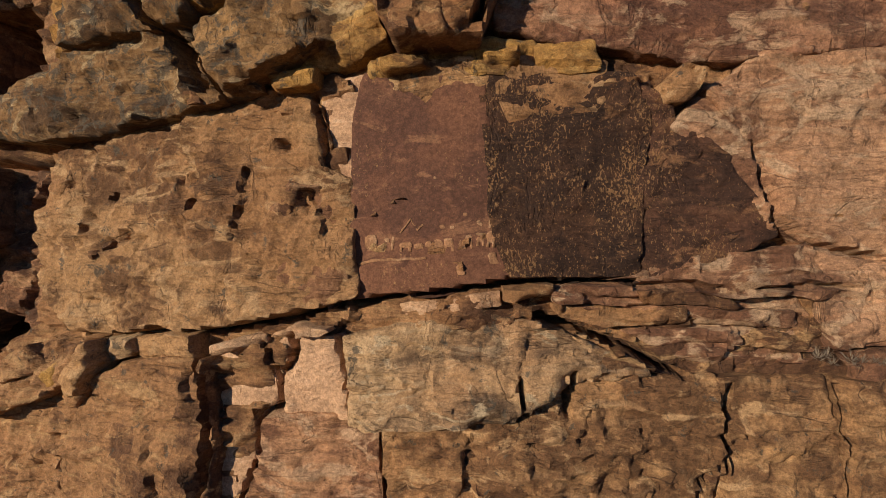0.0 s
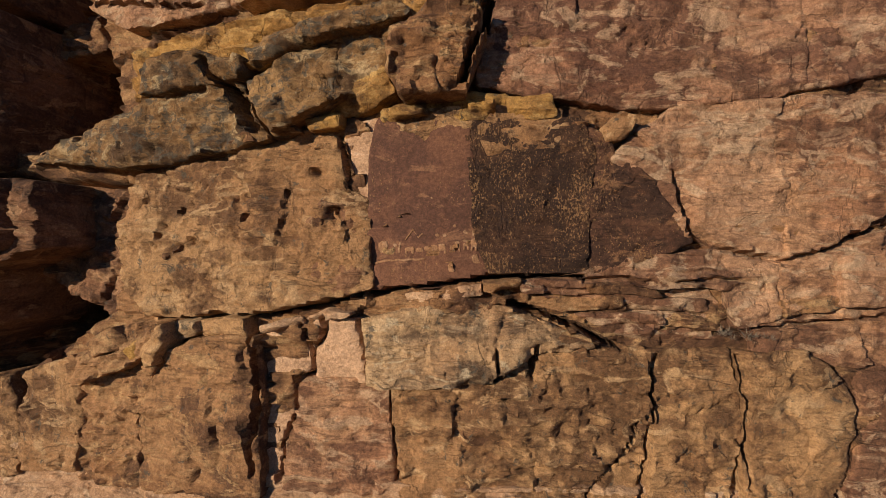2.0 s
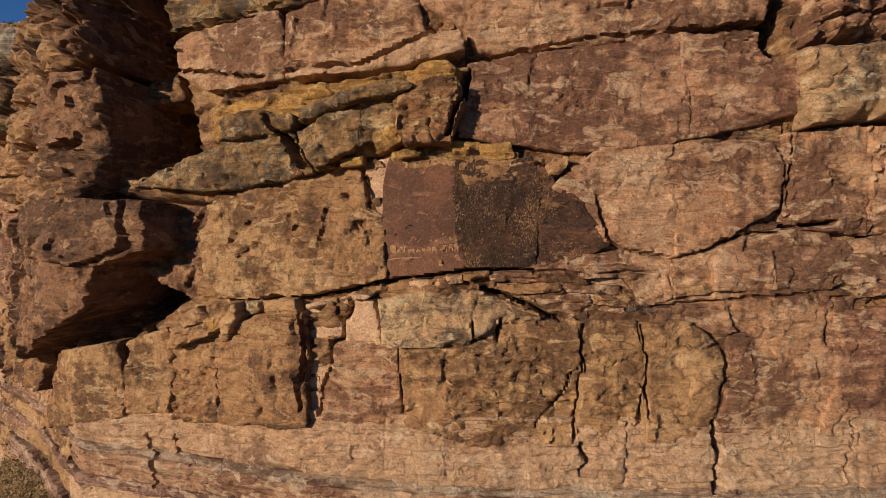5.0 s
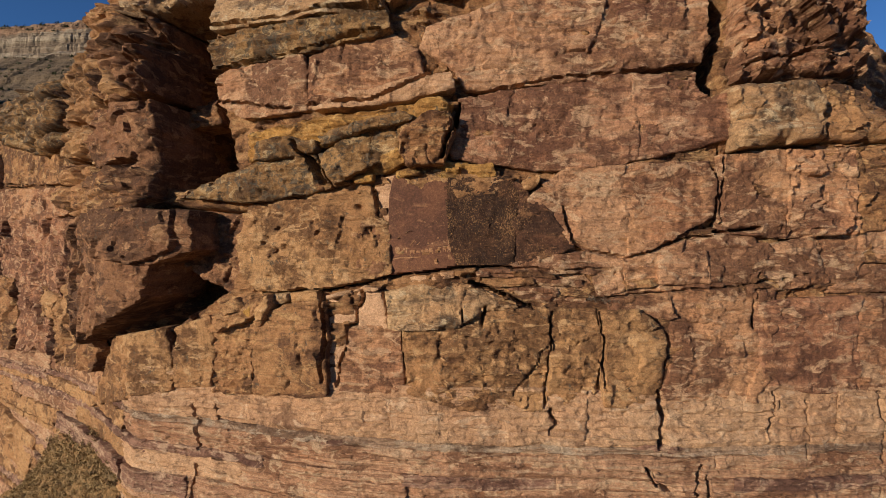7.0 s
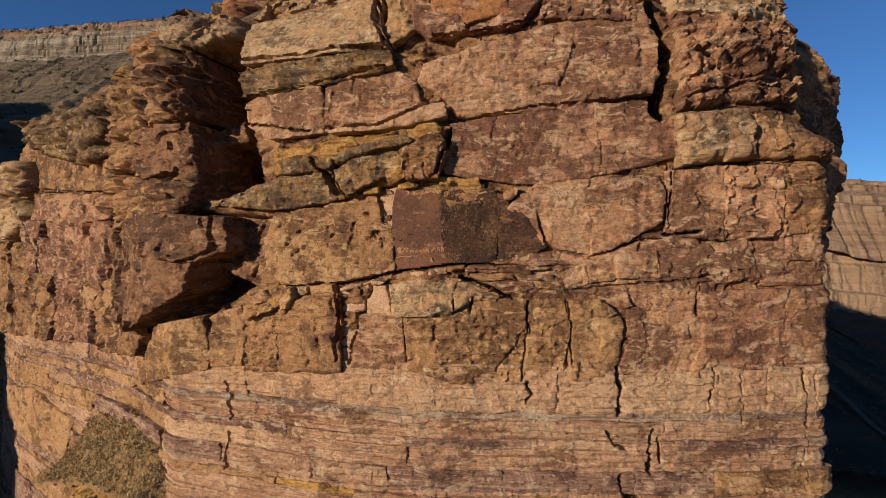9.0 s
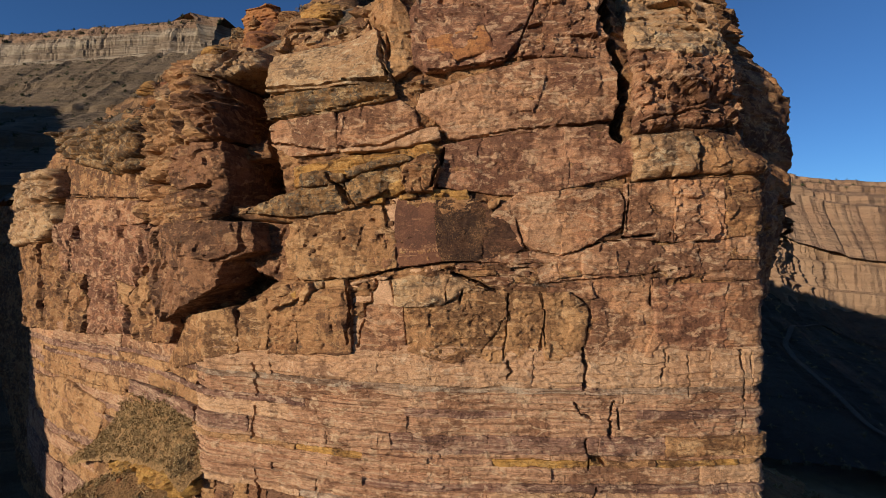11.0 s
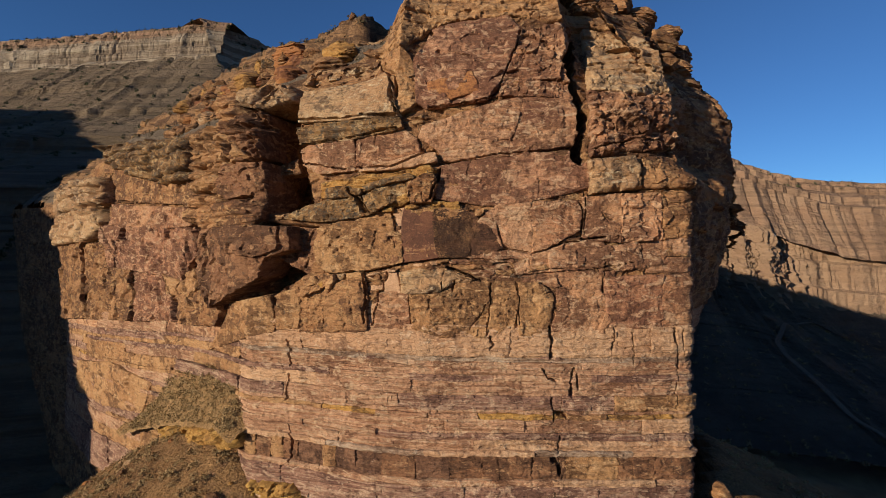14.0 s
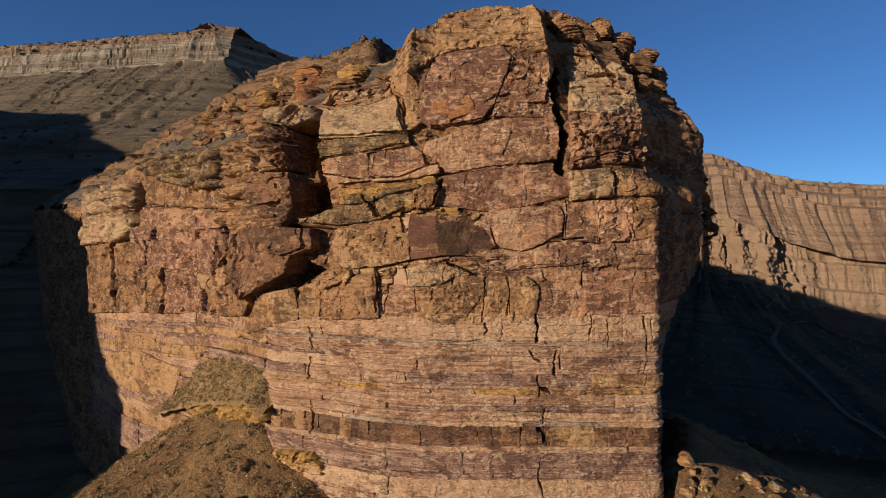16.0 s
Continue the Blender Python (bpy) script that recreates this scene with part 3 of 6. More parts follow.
TOP_S = [-320, -150, -122, -100, -75, -50, -33, -24, -10, -3, 3, 9, 15, 21, 28, 36, 42, 60, 130]
TOP_Z = [46, 38, 38, 40, 43, 41, 40, 43, 48, 53, 57.8, 58.8, 58, 56, 52.5, 51.5, 50, 47, 50]

# ---- open joints ----
joint([(-3.10, 28.84), (-2.92, 28.04), (-2.88, 27.50)], 0.048, 0.45)
joint([(-5.98, 22.24), (-5.96, 19.56), (-6.06, 17.63)], 0.088, 1.2)
joint([(-4.42, 22.59), (-4.12, 21.54), (-4.22, 20.91), (-4.68, 20.79), (-4.82, 19.62), (-5.14, 18.65), (-5.28, 17.48)], 0.088, 0.8)
joint([(-3.62, 22.69), (-3.88, 21.97), (-4.22, 21.75)], 0.08, 0.5)
joint([(-2.54, 22.63), (-2.32, 21.80), (-2.22, 20.77)], 0.064, 0.4)
joint([(-9.96, 22.60), (-6.30, 22.87), (-3.62, 23.24), (-2.22, 23.63), (-0.24, 23.90), (1.58, 24.23), (4.62, 24.21)], 0.104, 0.9)
joint([(2.30, 23.30), (3.20, 22.99), (4.60, 22.50), (5.60, 21.96)], 0.176, 1.2)
joint([(1.60, 33.24), (1.44, 31.82), (0.88, 30.10)], 0.16, 1.2)
joint([(1.66, 33.65), (7.84, 34.52), (11.02, 34.75), (15.22, 35.03)], 0.056, 0.5)
joint([(15.88, 30.70), (15.88, 26.84), (15.54, 26.13), (17.84, 26.39)], 0.112, 1.1)
joint([(7.40, 27.53), (7.66, 26.52), (7.80, 25.72), (8.88, 25.12)], 0.056, 0.4)
joint([(4.62, 24.11), (7.20, 24.07), (9.78, 24.22)], 0.056, 0.4)
joint([(8.88, 25.12), (10.76, 24.76), (12.14, 25.16), (12.76, 25.62), (15.30, 25.92)], 0.056, 0.5)
joint([(9.28, 21.81), (9.44, 19.91), (9.48, 17.91)], 0.064, 0.5)
joint([(1.84, 21.87), (2.00, 21.06), (1.62, 20.76)], 0.128, 0.5)
joint([(3.16, 21.88), (2.92, 21.07)], 0.176, 0.8)
joint([(-7.38, 31.26), (-6.92, 30.34), (-5.88, 29.01)], 0.3, 2.4)
joint([(6.40, 19.89), (5.40, 18.07), (4.60, 17.25)], 0.048, 0.3)
joint([(6.70, 21.80), (6.60, 19.89), (6.30, 16.67)], 0.064, 0.4)
joint([(6.56, 16.36), (6.88, 15.68), (6.56, 15.22)], 0.12, 0.6)
joint([(15.12, 12.97), (15.20, 11.37)], 0.16, 0.9)
joint([(19.00, 17.05), (19.14, 15.90)], 0.096, 0.6)
joint([(20.54, 17.03), (20.78, 13.81)], 0.064, 0.4)
joint([(25.58, 17.16), (25.82, 13.68)], 0.064, 0.4)
joint([(17.84, 23.93), (17.68, 22.32), (17.84, 20.87)], 0.08, 0.6)
joint([(-3.92, 43.55), (-3.06, 40.29), (-2.30, 38.60)], 0.25, 0.9)
joint([(0.58, 39.39), (4.82, 39.83), (7.42, 40.30)], 0.112, 0.5)
joint([(-13.92, 39.12), (-8.00, 38.78), (-2.56, 38.80)], 0.128, 0.7)
joint([(-13.08, 36.40), (-7.30, 36.71), (-2.38, 37.52)], 0.112, 0.6)
joint([(-13.42, 34.55), (-8.56, 33.65), (-3.24, 33.50), (1.20, 35.11)], 0.112, 0.7)
joint([(16.30, 34.80), (21.68, 36.14), (25.82, 35.25)], 0.112, 0.7)
joint([(16.44, 30.41), (21.64, 31.07), (27.88, 31.10)], 0.112, 0.7)
joint([(5.46, 5.57), (13.20, 6.05)], 0.08, 0.4)
joint([(13.20, 4.76), (13.72, 2.49)], 0.16, 0.8)
joint([(8.70, 22.53), (15.78, 23.18), (20.98, 23.95)], 0.064, 0.4)
joint([(-68.58, 26.24), (-68.06, 20.34), (-66.98, 13.55)], 0.6, 1.6)
joint([(-44.68, 21.63), (-41.94, 18.98), (-40.94, 16.24)], 0.5, 1.6)
joint([(-38.08, 25.27), (-37.92, 20.74), (-35.16, 17.93)], 0.5, 1.6)
joint([(-60.90, 19.68), (-60.18, 15.08)], 0.3, 0.8)
joint([(-112.42, 19.87), (-108.18, 14.80)], 0.4, 1)
joint([(-6.18, 38.94), (-2.66, 38.53)], 0.12, 0.6)
joint([(-72.88, 34.09), (-53.82, 32.38), (-39.18, 30.98), (-32.90, 30.33)], 0.112, 0.8)
joint([(-38.28, 26.73), (-36.84, 23.38), (-39.92, 19.86), (-38.40, 17.24)], 0.176, 1)
joint([(-47.04, 26.87), (-44.86, 23.20), (-43.40, 19.65), (-41.36, 16.97)], 0.128, 0.8)
joint([(-76.20, 33.07), (-73.64, 27.28), (-66.96, 22.71)], 0.3, 1.2)
joint([(-31.22, 32.22), (-22.88, 30.64), (-18.74, 30.90)], 0.25, 1.2)

joint([(12.3, 17.7), (12.7, 16.2), (12.5, 14.6)], 0.30, 1.2)
joint([(11.7, 13.4), (12.2, 12.6), (13.0, 12.3)], 0.22, 0.8)
joint([(12.6, 10.4), (12.9, 8.2)], 0.16, 0.7)
joint([(13.3, 6.8), (13.2, 5.2)], 0.14, 0.6)
joint([(12.9, 1.2), (12.6, -0.6), (13.2, -3.3)], 0.14, 0.8)
joint([(-15.1, 15.3), (-14.8, 12.6)], 0.14, 0.7)
joint([(-14.9, 11.6), (-15.2, 8.9)], 0.16, 0.7)
joint([(-14.7, 6.2), (-14.5, 4.7), (-14.8, 2.2)], 0.16, 0.7)
joint([(14.8, 13.5), (14.5, 10.9)], 0.30, 1.0)
joint([(18.7, 17.4), (18.7, 15.4)], 0.20, 0.8)
joint([(24.8, 17.3), (25.3, 14.1), (25.0, 9.5)], 0.14, 0.8)
joint([(12.9, 9.2), (13.9, 8.9)], 0.40, 0.9)
joint([(12.9, 4.4), (13.4, 2.8)], 0.45, 0.9)
joint([(15.8, 48.2), (14.9, 44.4), (15.2, 40.4), (15.6, 38.0), (15.4, 34.2)], 0.85, 3.8)
joint([(10.0, 47.7), (8.6, 44.0), (7.6, 41.5), (6.3, 40.0)], 0.13, 0.5)
joint([(-7.2, 46.4), (-3.0, 42.9), (-2.7, 38.7)], 0.22, 0.9)
# brown instead of streaked rock, its colour deepening the shade in joints and hollows
rock_face(np.arange(-26, 28.6, 0.11), np.arange(16.5, 61, 0.11), 0.22, BROWN, "rock_face", "", 301)
rock_face(np.arange(-26, 28.6, 0.22), np.arange(-16, 17.2, 0.2), 0.35, MAUVE, "rock_face", "", 331)
rock_face(np.arange(LS[0] + 1, -25.8, 0.5), np.arange(-45, 58, 0.3), 0.4, BROWN, "rock_face", "", 361)
rock_face(np.arange(28.4, LS[-1] - 1, 0.4), np.arange(-25, 58, 0.3), 0.4, BROWN, "rock_face", "", 391)

# ---- blocks ----
# lower course, below the picture panel
rock([(-32.08, 12.35), (-23.42, 18.94), (-17.18, 20.10), (-16.68, 16.39)], 0.3, TAN)
rock([(-16.32, 20.20), (-13.64, 21.04), (-13.28, 19.46), (-13.64, 16.89), (-16.20, 16.59)], 0.5, TAN)
rock([(-13.48, 20.70), (-10.78, 21.69), (-9.88, 21.11), (-10.74, 19.16), (-10.72, 16.60), (-13.72, 16.37)], 0.3, BROWN, rough=0.22, facet=0.10, size=0.9)
rock([(-9.62, 21.29), (-8.44, 21.89), (-5.90, 22.16), (-5.82, 19.70), (-5.78, 17.00), (-10.46, 16.59), (-10.46, 19.19)], 0.45, BROWN, rough=0.1)
rock([(-13.34, 21.23), (-11.00, 22.39), (-9.74, 22.83), (-9.58, 21.79), (-10.58, 21.09), (-12.76, 20.32)], 0.5, BROWN, tz=0.4, rough=0.24, facet=0.13, size=0.9)
rock([(-5.88, 22.29), (-4.48, 22.58), (-4.18, 21.52), (-4.30, 20.86), (-4.72, 20.77), (-5.18, 18.72), (-5.32, 17.18), (-5.96, 17.60)], -0.1, SLAB, rough=0.05, facet=0.02)
rock([(-4.32, 22.59), (-3.62, 22.69), (-2.50, 22.63), (-2.18, 20.81), (-2.76, 20.85), (-4.02, 20.92)], 0, SLAB, rough=0.05, facet=0.03)
rock([(-4.50, 20.68), (-1.68, 20.78), (-1.38, 17.43), (-3.16, 16.96), (-5.08, 17.26), (-5.04, 18.46)], 0.05, STREAK, facet=0.05)
rock([(-2.32, 22.67), (-1.02, 23.06), (1.18, 23.30), (2.38, 23.02), (4.76, 22.00), (3.00, 21.79), (1.82, 21.08), (-0.20, 20.86), (-2.02, 20.84)], 0.25, GREY, rough=0.24, tz=0.25)
rock([(-1.36, 20.69), (1.78, 20.96), (3.08, 21.67), (6.32, 21.93), (6.56, 19.93), (6.26, 16.50), (1.78, 16.44), (-1.00, 17.35)], 0.15, TAN, rough=0.22)
rock([(6.46, 21.84), (9.04, 21.93), (9.34, 19.94), (8.84, 17.11), (6.54, 16.60), (6.68, 19.92)], 0.1, TAN, rough=0.16)
rock([(9.32, 21.86), (11.38, 21.87), (12.66, 20.98), (12.40, 17.05), (9.44, 16.80), (9.40, 19.99)], 0.25, TAN, rough=0.16)
rock([(13.14, 21.33), (17.46, 21.14), (18.50, 20.07), (17.12, 17.13), (12.56, 17.18), (13.26, 19.48)], 0.1, STREAK, rough=0.1)
rock([(17.68, 22.91), (18.90, 23.13), (18.80, 17.12), (17.26, 17.14), (18.60, 20.34)], 0.15, STREAK)
rock([(17.96, 22.43), (23.48, 22.53), (23.58, 17.39), (18.14, 17.75)], 0.25, VARN, facet=0.06)
rock([(23.66, 22.52), (28.12, 22.74), (28.12, 17.22), (23.70, 17.38)], 0.2, STREAK, facet=0.06)
# thin beds under the picture panel
rock([(-2.14, 23.21), (1.22, 24.01), (4.46, 24.10), (4.66, 23.07), (5.88, 22.10), (4.86, 22.01), (2.52, 23.04), (1.18, 23.31), (-1.12, 23.08)], -0.25, TAN, beds=0.25)
rock([(2.70, 23.90), (8.22, 23.95), (9.24, 22.87), (8.62, 22.38), (5.92, 22.13), (4.68, 23.09)], -0.05, PINK, beds=0.3)
rock([(4.26, 24.18), (6.54, 24.76), (8.80, 25.06), (8.94, 23.93), (8.12, 24.03), (2.68, 23.98)], 0.2, PINK, beds=0.2)
rock([(8.90, 25.06), (10.50, 24.68), (10.74, 23.13), (9.24, 22.81), (9.02, 23.92)], 0.1, PINK, beds=0.15)
rock([(10.54, 24.68), (12.20, 24.92), (12.36, 23.83), (10.80, 23.24)], 0.2, STREAK, beds=0.1)
rock([(9.70, 24.53), (15.46, 25.99), (17.58, 26.19), (17.82, 25.55), (12.54, 24.98), (12.22, 24.40), (9.96, 24.21)], 0.15, PINK, beds=0.12)
rock([(12.38, 24.85), (14.92, 25.10), (14.92, 23.51), (12.38, 23.46)], 0.3, PINK, facet=0.05)
rock([(15.10, 25.16), (18.38, 25.54), (18.90, 24.90), (17.78, 23.62), (15.10, 23.54)], 0.2, PINK)
rock([(9.42, 22.92), (13.56, 23.31), (17.88, 23.45), (17.64, 21.30), (14.20, 21.48), (9.80, 22.03)], 0.05, STREAK)
rock([(17.20, 25.20), (21.32, 25.92), (21.80, 23.45), (17.44, 23.02)], 0.2, PINK)
rock([(21.60, 25.97), (28.12, 26.39), (28.12, 22.93), (22.08, 22.89)], 0.05, PINK, beds=0.1)
rock([(2.58, 23.92), (4.56, 23.98), (4.66, 23.68), (2.68, 23.66)], 0.22, PINK, beds=0.1, grow=0.03)
rock([(4.60, 23.99), (6.90, 23.97), (7.00, 23.66), (4.70, 23.67)], 0.3, BROWN, beds=0.1, grow=0.03)
rock([(2.68, 23.57), (5.78, 23.60), (5.82, 23.26), (3.78, 23.11), (2.88, 23.31)], 0.12, TAN, beds=0.1, grow=0.03)
rock([(5.84, 23.58), (8.30, 23.53), (8.50, 23.21), (5.88, 23.23)], 0.2, PINK, beds=0.1, grow=0.03)
rock([(4.28, 23.01), (6.96, 23.12), (7.06, 22.80), (4.98, 22.71)], 0.1, PINK, beds=0.1, grow=0.03)
rock([(7.08, 23.11), (9.00, 22.97), (8.82, 22.64), (7.14, 22.69)], 0.16, BROWN, beds=0.1, grow=0.03)
rock([(1.38, 24.08), (2.56, 24.13), (2.60, 23.85), (1.42, 23.77)], 0.35, TAN, grow=0.03, facet=0.05)
rock([(-1.06, 23.59), (1.28, 23.97), (1.34, 23.66), (-0.96, 23.32)], 0.05, PALE, beds=0.1, grow=0.03)
rock([(10.46, 23.54), (12.30, 23.78), (12.40, 23.34), (10.64, 23.04)], 0.2, BROWN, beds=0.1, grow=0.03)
rock([(12.32, 24.82), (14.38, 25.12), (14.48, 24.68), (12.36, 24.41)], 0.3, PALE, grow=0.03, facet=0.05)
rock([(12.44, 24.33), (15.90, 24.68), (15.90, 23.92), (12.50, 23.74)], 0.2, PINK, beds=0.1, grow=0.03)
# broken slabs and ledge stones
rock([(-10.26, 21.57), (-9.76, 22.16), (-9.30, 22.51), (-9.12, 21.97), (-9.66, 21.06), (-10.08, 20.88)], 0.8, TAN, rough=0.1, grow=0.03, edge=0.1)
rock([(-9.46, 22.46), (-8.28, 22.78), (-8.10, 22.26), (-9.14, 21.95)], 0.5, GREY, rough=0.12, grow=0.03, edge=0.1)
rock([(-8.14, 22.77), (-6.28, 22.76), (-6.10, 22.28), (-8.08, 22.07)], 0.35, TAN, rough=0.1, grow=0.03)
rock([(-12.60, 21.91), (-11.42, 22.31), (-10.84, 21.78), (-12.16, 21.25)], 0.9, BROWN, rough=0.12, grow=0.03, edge=0.1)
rock([(-11.56, 21.48), (-10.48, 21.88), (-10.36, 21.28), (-11.44, 20.85)], 0.7, OCHRE, rough=0.12, grow=0.03, edge=0.1)
rock([(-4.36, 22.74), (-3.50, 23.06), (-2.66, 22.91), (-3.50, 22.73)], 0.3, PALE, beds=0.1, grow=0.03)
rock([(-5.60, 22.58), (-4.40, 22.81), (-4.32, 22.61), (-5.54, 22.37)], 0.4, PALE, beds=0.1, grow=0.03)
rock([(-1.36, 29.48), (-0.32, 29.60), (-0.26, 29.32), (-1.32, 29.20)], 0.5, OCHRE, rough=0.1, grow=0.02, edge=0.1)
rock([(0.98, 29.57), (1.80, 29.64), (1.88, 29.36), (1.02, 29.33)], 0.55, OCHRE, rough=0.1, grow=0.02, edge=0.1)
rock([(3.74, 29.15), (4.62, 29.10), (4.52, 28.83), (3.70, 28.87)], 0.4, BROWN, rough=0.1, grow=0.02, edge=0.1)
rock([(-5.42, 28.99), (-4.46, 29.20), (-4.32, 28.91), (-5.32, 28.74)], 0.8, LICHEN, rough=0.1, grow=0.02, edge=0.1)
rock([(-4.14, 29.28), (-2.98, 29.40), (-2.94, 29.03), (-4.02, 28.95)], 0.6, OCHRE, rough=0.1, grow=0.02, edge=0.1)
rock([(-7.04, 28.82), (-5.96, 28.95), (-5.80, 28.62), (-6.92, 28.53)], 0.9, BROWN, rough=0.1, grow=0.02, edge=0.1)
rock([(-9.94, 31.43), (-7.60, 31.61), (-6.12, 31.29), (-6.18, 30.95), (-9.14, 30.48), (-10.04, 30.61)], 1.1, LICHEN, rough=0.15, edge=0.15)
rock([(-5.90, 31.64), (-2.84, 32.37), (-1.24, 32.54), (-0.84, 32.32), (-3.24, 31.84), (-5.70, 31.18)], 1, LICHEN, rough=0.15, beds=0.1, edge=0.1)
rock([(-0.88, 30.63), (-0.08, 30.75), (0.12, 29.83), (-0.82, 29.79)], 1.3, BROWN, rough=0.12, edge=0.12)
rock([(0.16, 31.74), (1.12, 32.10), (1.34, 31.34), (0.88, 30.21), (0.26, 30.41)], 1.25, BROWN, rough=0.2, edge=0.12)
# the course with the picture panel
rock([(-11.58, 26.41), (-10.98, 27.78), (-8.90, 28.46), (-3.52, 29.05), (-3.02, 28.52), (-2.84, 27.59), (-3.44, 27.14), (-2.26, 26.72), (-2.08, 23.90), (-3.52, 23.37), (-6.12, 22.99), (-10.00, 22.72), (-11.14, 23.69), (-11.86, 25.36)], 0.25, TAN, rough=0.14, facet=0.08, tz=0.05)
rock([(-2.92, 29.10), (-1.86, 29.23), (-2.18, 28.01), (-2.12, 26.36), (-2.38, 26.85), (-2.86, 27.81)], 0.1, SLAB, rough=0.04, facet=0.02)
panel = rock([(-1.78, 29.20), (0.86, 29.18), (1.06, 27.33), (1.18, 25.52), (1.58, 24.36), (-0.22, 23.95), (-2.06, 23.79), (-2.08, 26.25), (-2.10, 27.99)], 0.2, PANEL, rough=0.012, facet=0.01, edge=0.015)
rock([(0.90, 29.18), (2.18, 29.29), (4.38, 29.01), (4.76, 27.91), (4.56, 24.26), (1.64, 24.32), (1.24, 25.52), (1.10, 27.43)], 0.2, DARK, rough=0.05, facet=0.05, edge=0.015)
rock([(4.42, 28.96), (5.38, 28.52), (5.50, 27.92), (6.72, 27.11), (7.80, 25.42), (6.56, 24.82), (4.64, 24.30), (4.82, 27.92)], 0.18, DARK_RED, rough=0.05, facet=0.04, edge=0.015)
rock([(5.48, 27.90), (6.14, 28.49), (6.52, 28.39), (7.32, 27.49), (7.54, 26.50), (7.76, 25.55), (6.72, 27.14)], 0.2, PINK, rough=0.05, facet=0.03)
rock([(6.32, 28.75), (7.54, 29.60), (10.48, 29.71), (10.68, 27.30), (10.86, 24.82), (8.82, 25.12), (7.86, 25.71), (7.64, 27.01), (7.38, 27.55)], 0.15, PINK, rough=0.08, facet=0.06)
rock([(10.48, 29.71), (15.14, 29.91), (15.38, 28.72), (15.26, 27.12), (12.44, 25.51), (10.86, 24.82), (10.68, 27.29)], 0.16, STREAK, rough=0.08, facet=0.06)
rock([(-1.62, 29.47), (0.58, 29.83), (2.18, 29.78), (2.28, 29.30), (0.58, 29.21), (-1.62, 29.23)], 0.25, OCHRE, rough=0.12)
rock([(2.32, 29.70), (3.44, 29.77), (3.58, 29.26), (2.36, 29.23)], 0.45, OCHRE, rough=0.1)
rock([(5.28, 28.86), (5.62, 29.18), (6.00, 29.02), (5.80, 28.62), (5.36, 28.56)], 0.55, TAN, rough=0.08)
rock([(15.74, 30.20), (17.44, 30.52), (19.38, 30.52), (19.50, 25.97), (15.84, 26.21)], 0.2, STREAK)
rock([(19.56, 30.51), (23.36, 30.68), (23.54, 26.19), (19.68, 25.97)], 0.3, STREAK, facet=0.2)
rock([(23.62, 30.69), (25.92, 30.81), (28.12, 29.00), (28.12, 26.58), (23.76, 26.20)], 0.2, BROWN, facet=0.15)
# tilted boulders and ochre beds above it
rock([(-15.06, 28.57), (-14.14, 29.11), (-11.50, 30.04), (-6.76, 30.96), (-6.32, 30.03), (-5.44, 28.76), (-10.10, 28.09)], 0.60, LICHEN, rough=0.22, facet=0.09, size=1.5, depth=2.4, tz=0.08)
rock([(-6.08, 30.68), (-2.86, 31.80), (-1.26, 32.29), (-0.96, 31.92), (-1.44, 30.78), (-3.26, 29.78), (-5.10, 28.95)], 0.70, LICHEN, rough=0.22, facet=0.09, size=1.5, depth=2.3, tz=0.10)
rock([(-1.18, 31.81), (0.24, 32.61), (1.16, 32.40), (1.44, 31.44), (0.88, 29.81), (-0.90, 29.86), (-1.20, 30.55)], 1, BROWN, rough=0.3)
rock([(-3.46, 29.96), (-1.62, 30.80), (-1.30, 30.08), (-2.44, 29.57), (-4.36, 29.31)], 0.3, OCHRE, rough=0.12, tz=-0.3)
rock([(-10.76, 32.03), (-5.52, 32.75), (-2.56, 32.82), (0.58, 33.43), (1.18, 33.12), (0.98, 32.62), (-1.34, 32.44), (-5.52, 31.20), (-10.76, 30.60)], 0.6, OCHRE, beds=0.3, rough=0.15)
rock([(-13.08, 35.73), (-11.78, 36.49), (-7.12, 36.37), (-6.94, 33.37), (-11.36, 33.29), (-12.86, 34.33)], 0.4, PINK)
rock([(-6.88, 36.44), (-2.16, 37.31), (-0.66, 36.23), (-0.34, 34.97), (-3.86, 34.19), (-6.64, 33.37)], 0.3, STREAK)
rock([(-6.12, 33.16), (-3.48, 33.92), (-0.16, 34.70), (1.12, 34.72), (1.34, 33.96), (-1.66, 33.41)], 0.9, PALE, depth=2)
rock([(1.66, 33.55), (7.82, 34.41), (10.98, 34.60), (11.28, 30.08), (7.82, 29.66), (5.90, 29.58), (1.40, 30.21)], 0.15, VARN, facet=0.06)
rock([(11.02, 34.59), (15.12, 34.52), (16.16, 33.06), (16.26, 31.24), (11.44, 30.07)], 0.17, VARN, facet=0.06)
# upper face and dome
rock([(-0.04, 37.45), (7.28, 39.79), (14.38, 40.61), (15.38, 37.98), (15.14, 35.49), (7.04, 34.20), (2.02, 34.05), (1.48, 35.21), (-0.40, 36.41)], 0.25, PINK, beds=0.08, facet=0.08)
rock([(-13.24, 38.86), (-14.22, 42.61), (-4.02, 43.44), (-3.10, 41.04), (-2.40, 38.59), (-8.04, 38.60)], 0.9, GREY, facet=0.06)
rock([(-13.66, 38.24), (-8.22, 38.58), (-2.38, 38.51), (-2.04, 37.41), (-6.94, 36.60), (-13.34, 36.47)], 0.6, LICHEN, beds=0.25)
rock([(-16.16, 44.69), (-15.00, 46.53), (-4.90, 45.44), (-3.98, 44.08), (-11.38, 44.59)], -0.3, GREY, rough=0.3, facet=0.4, size=2.4)
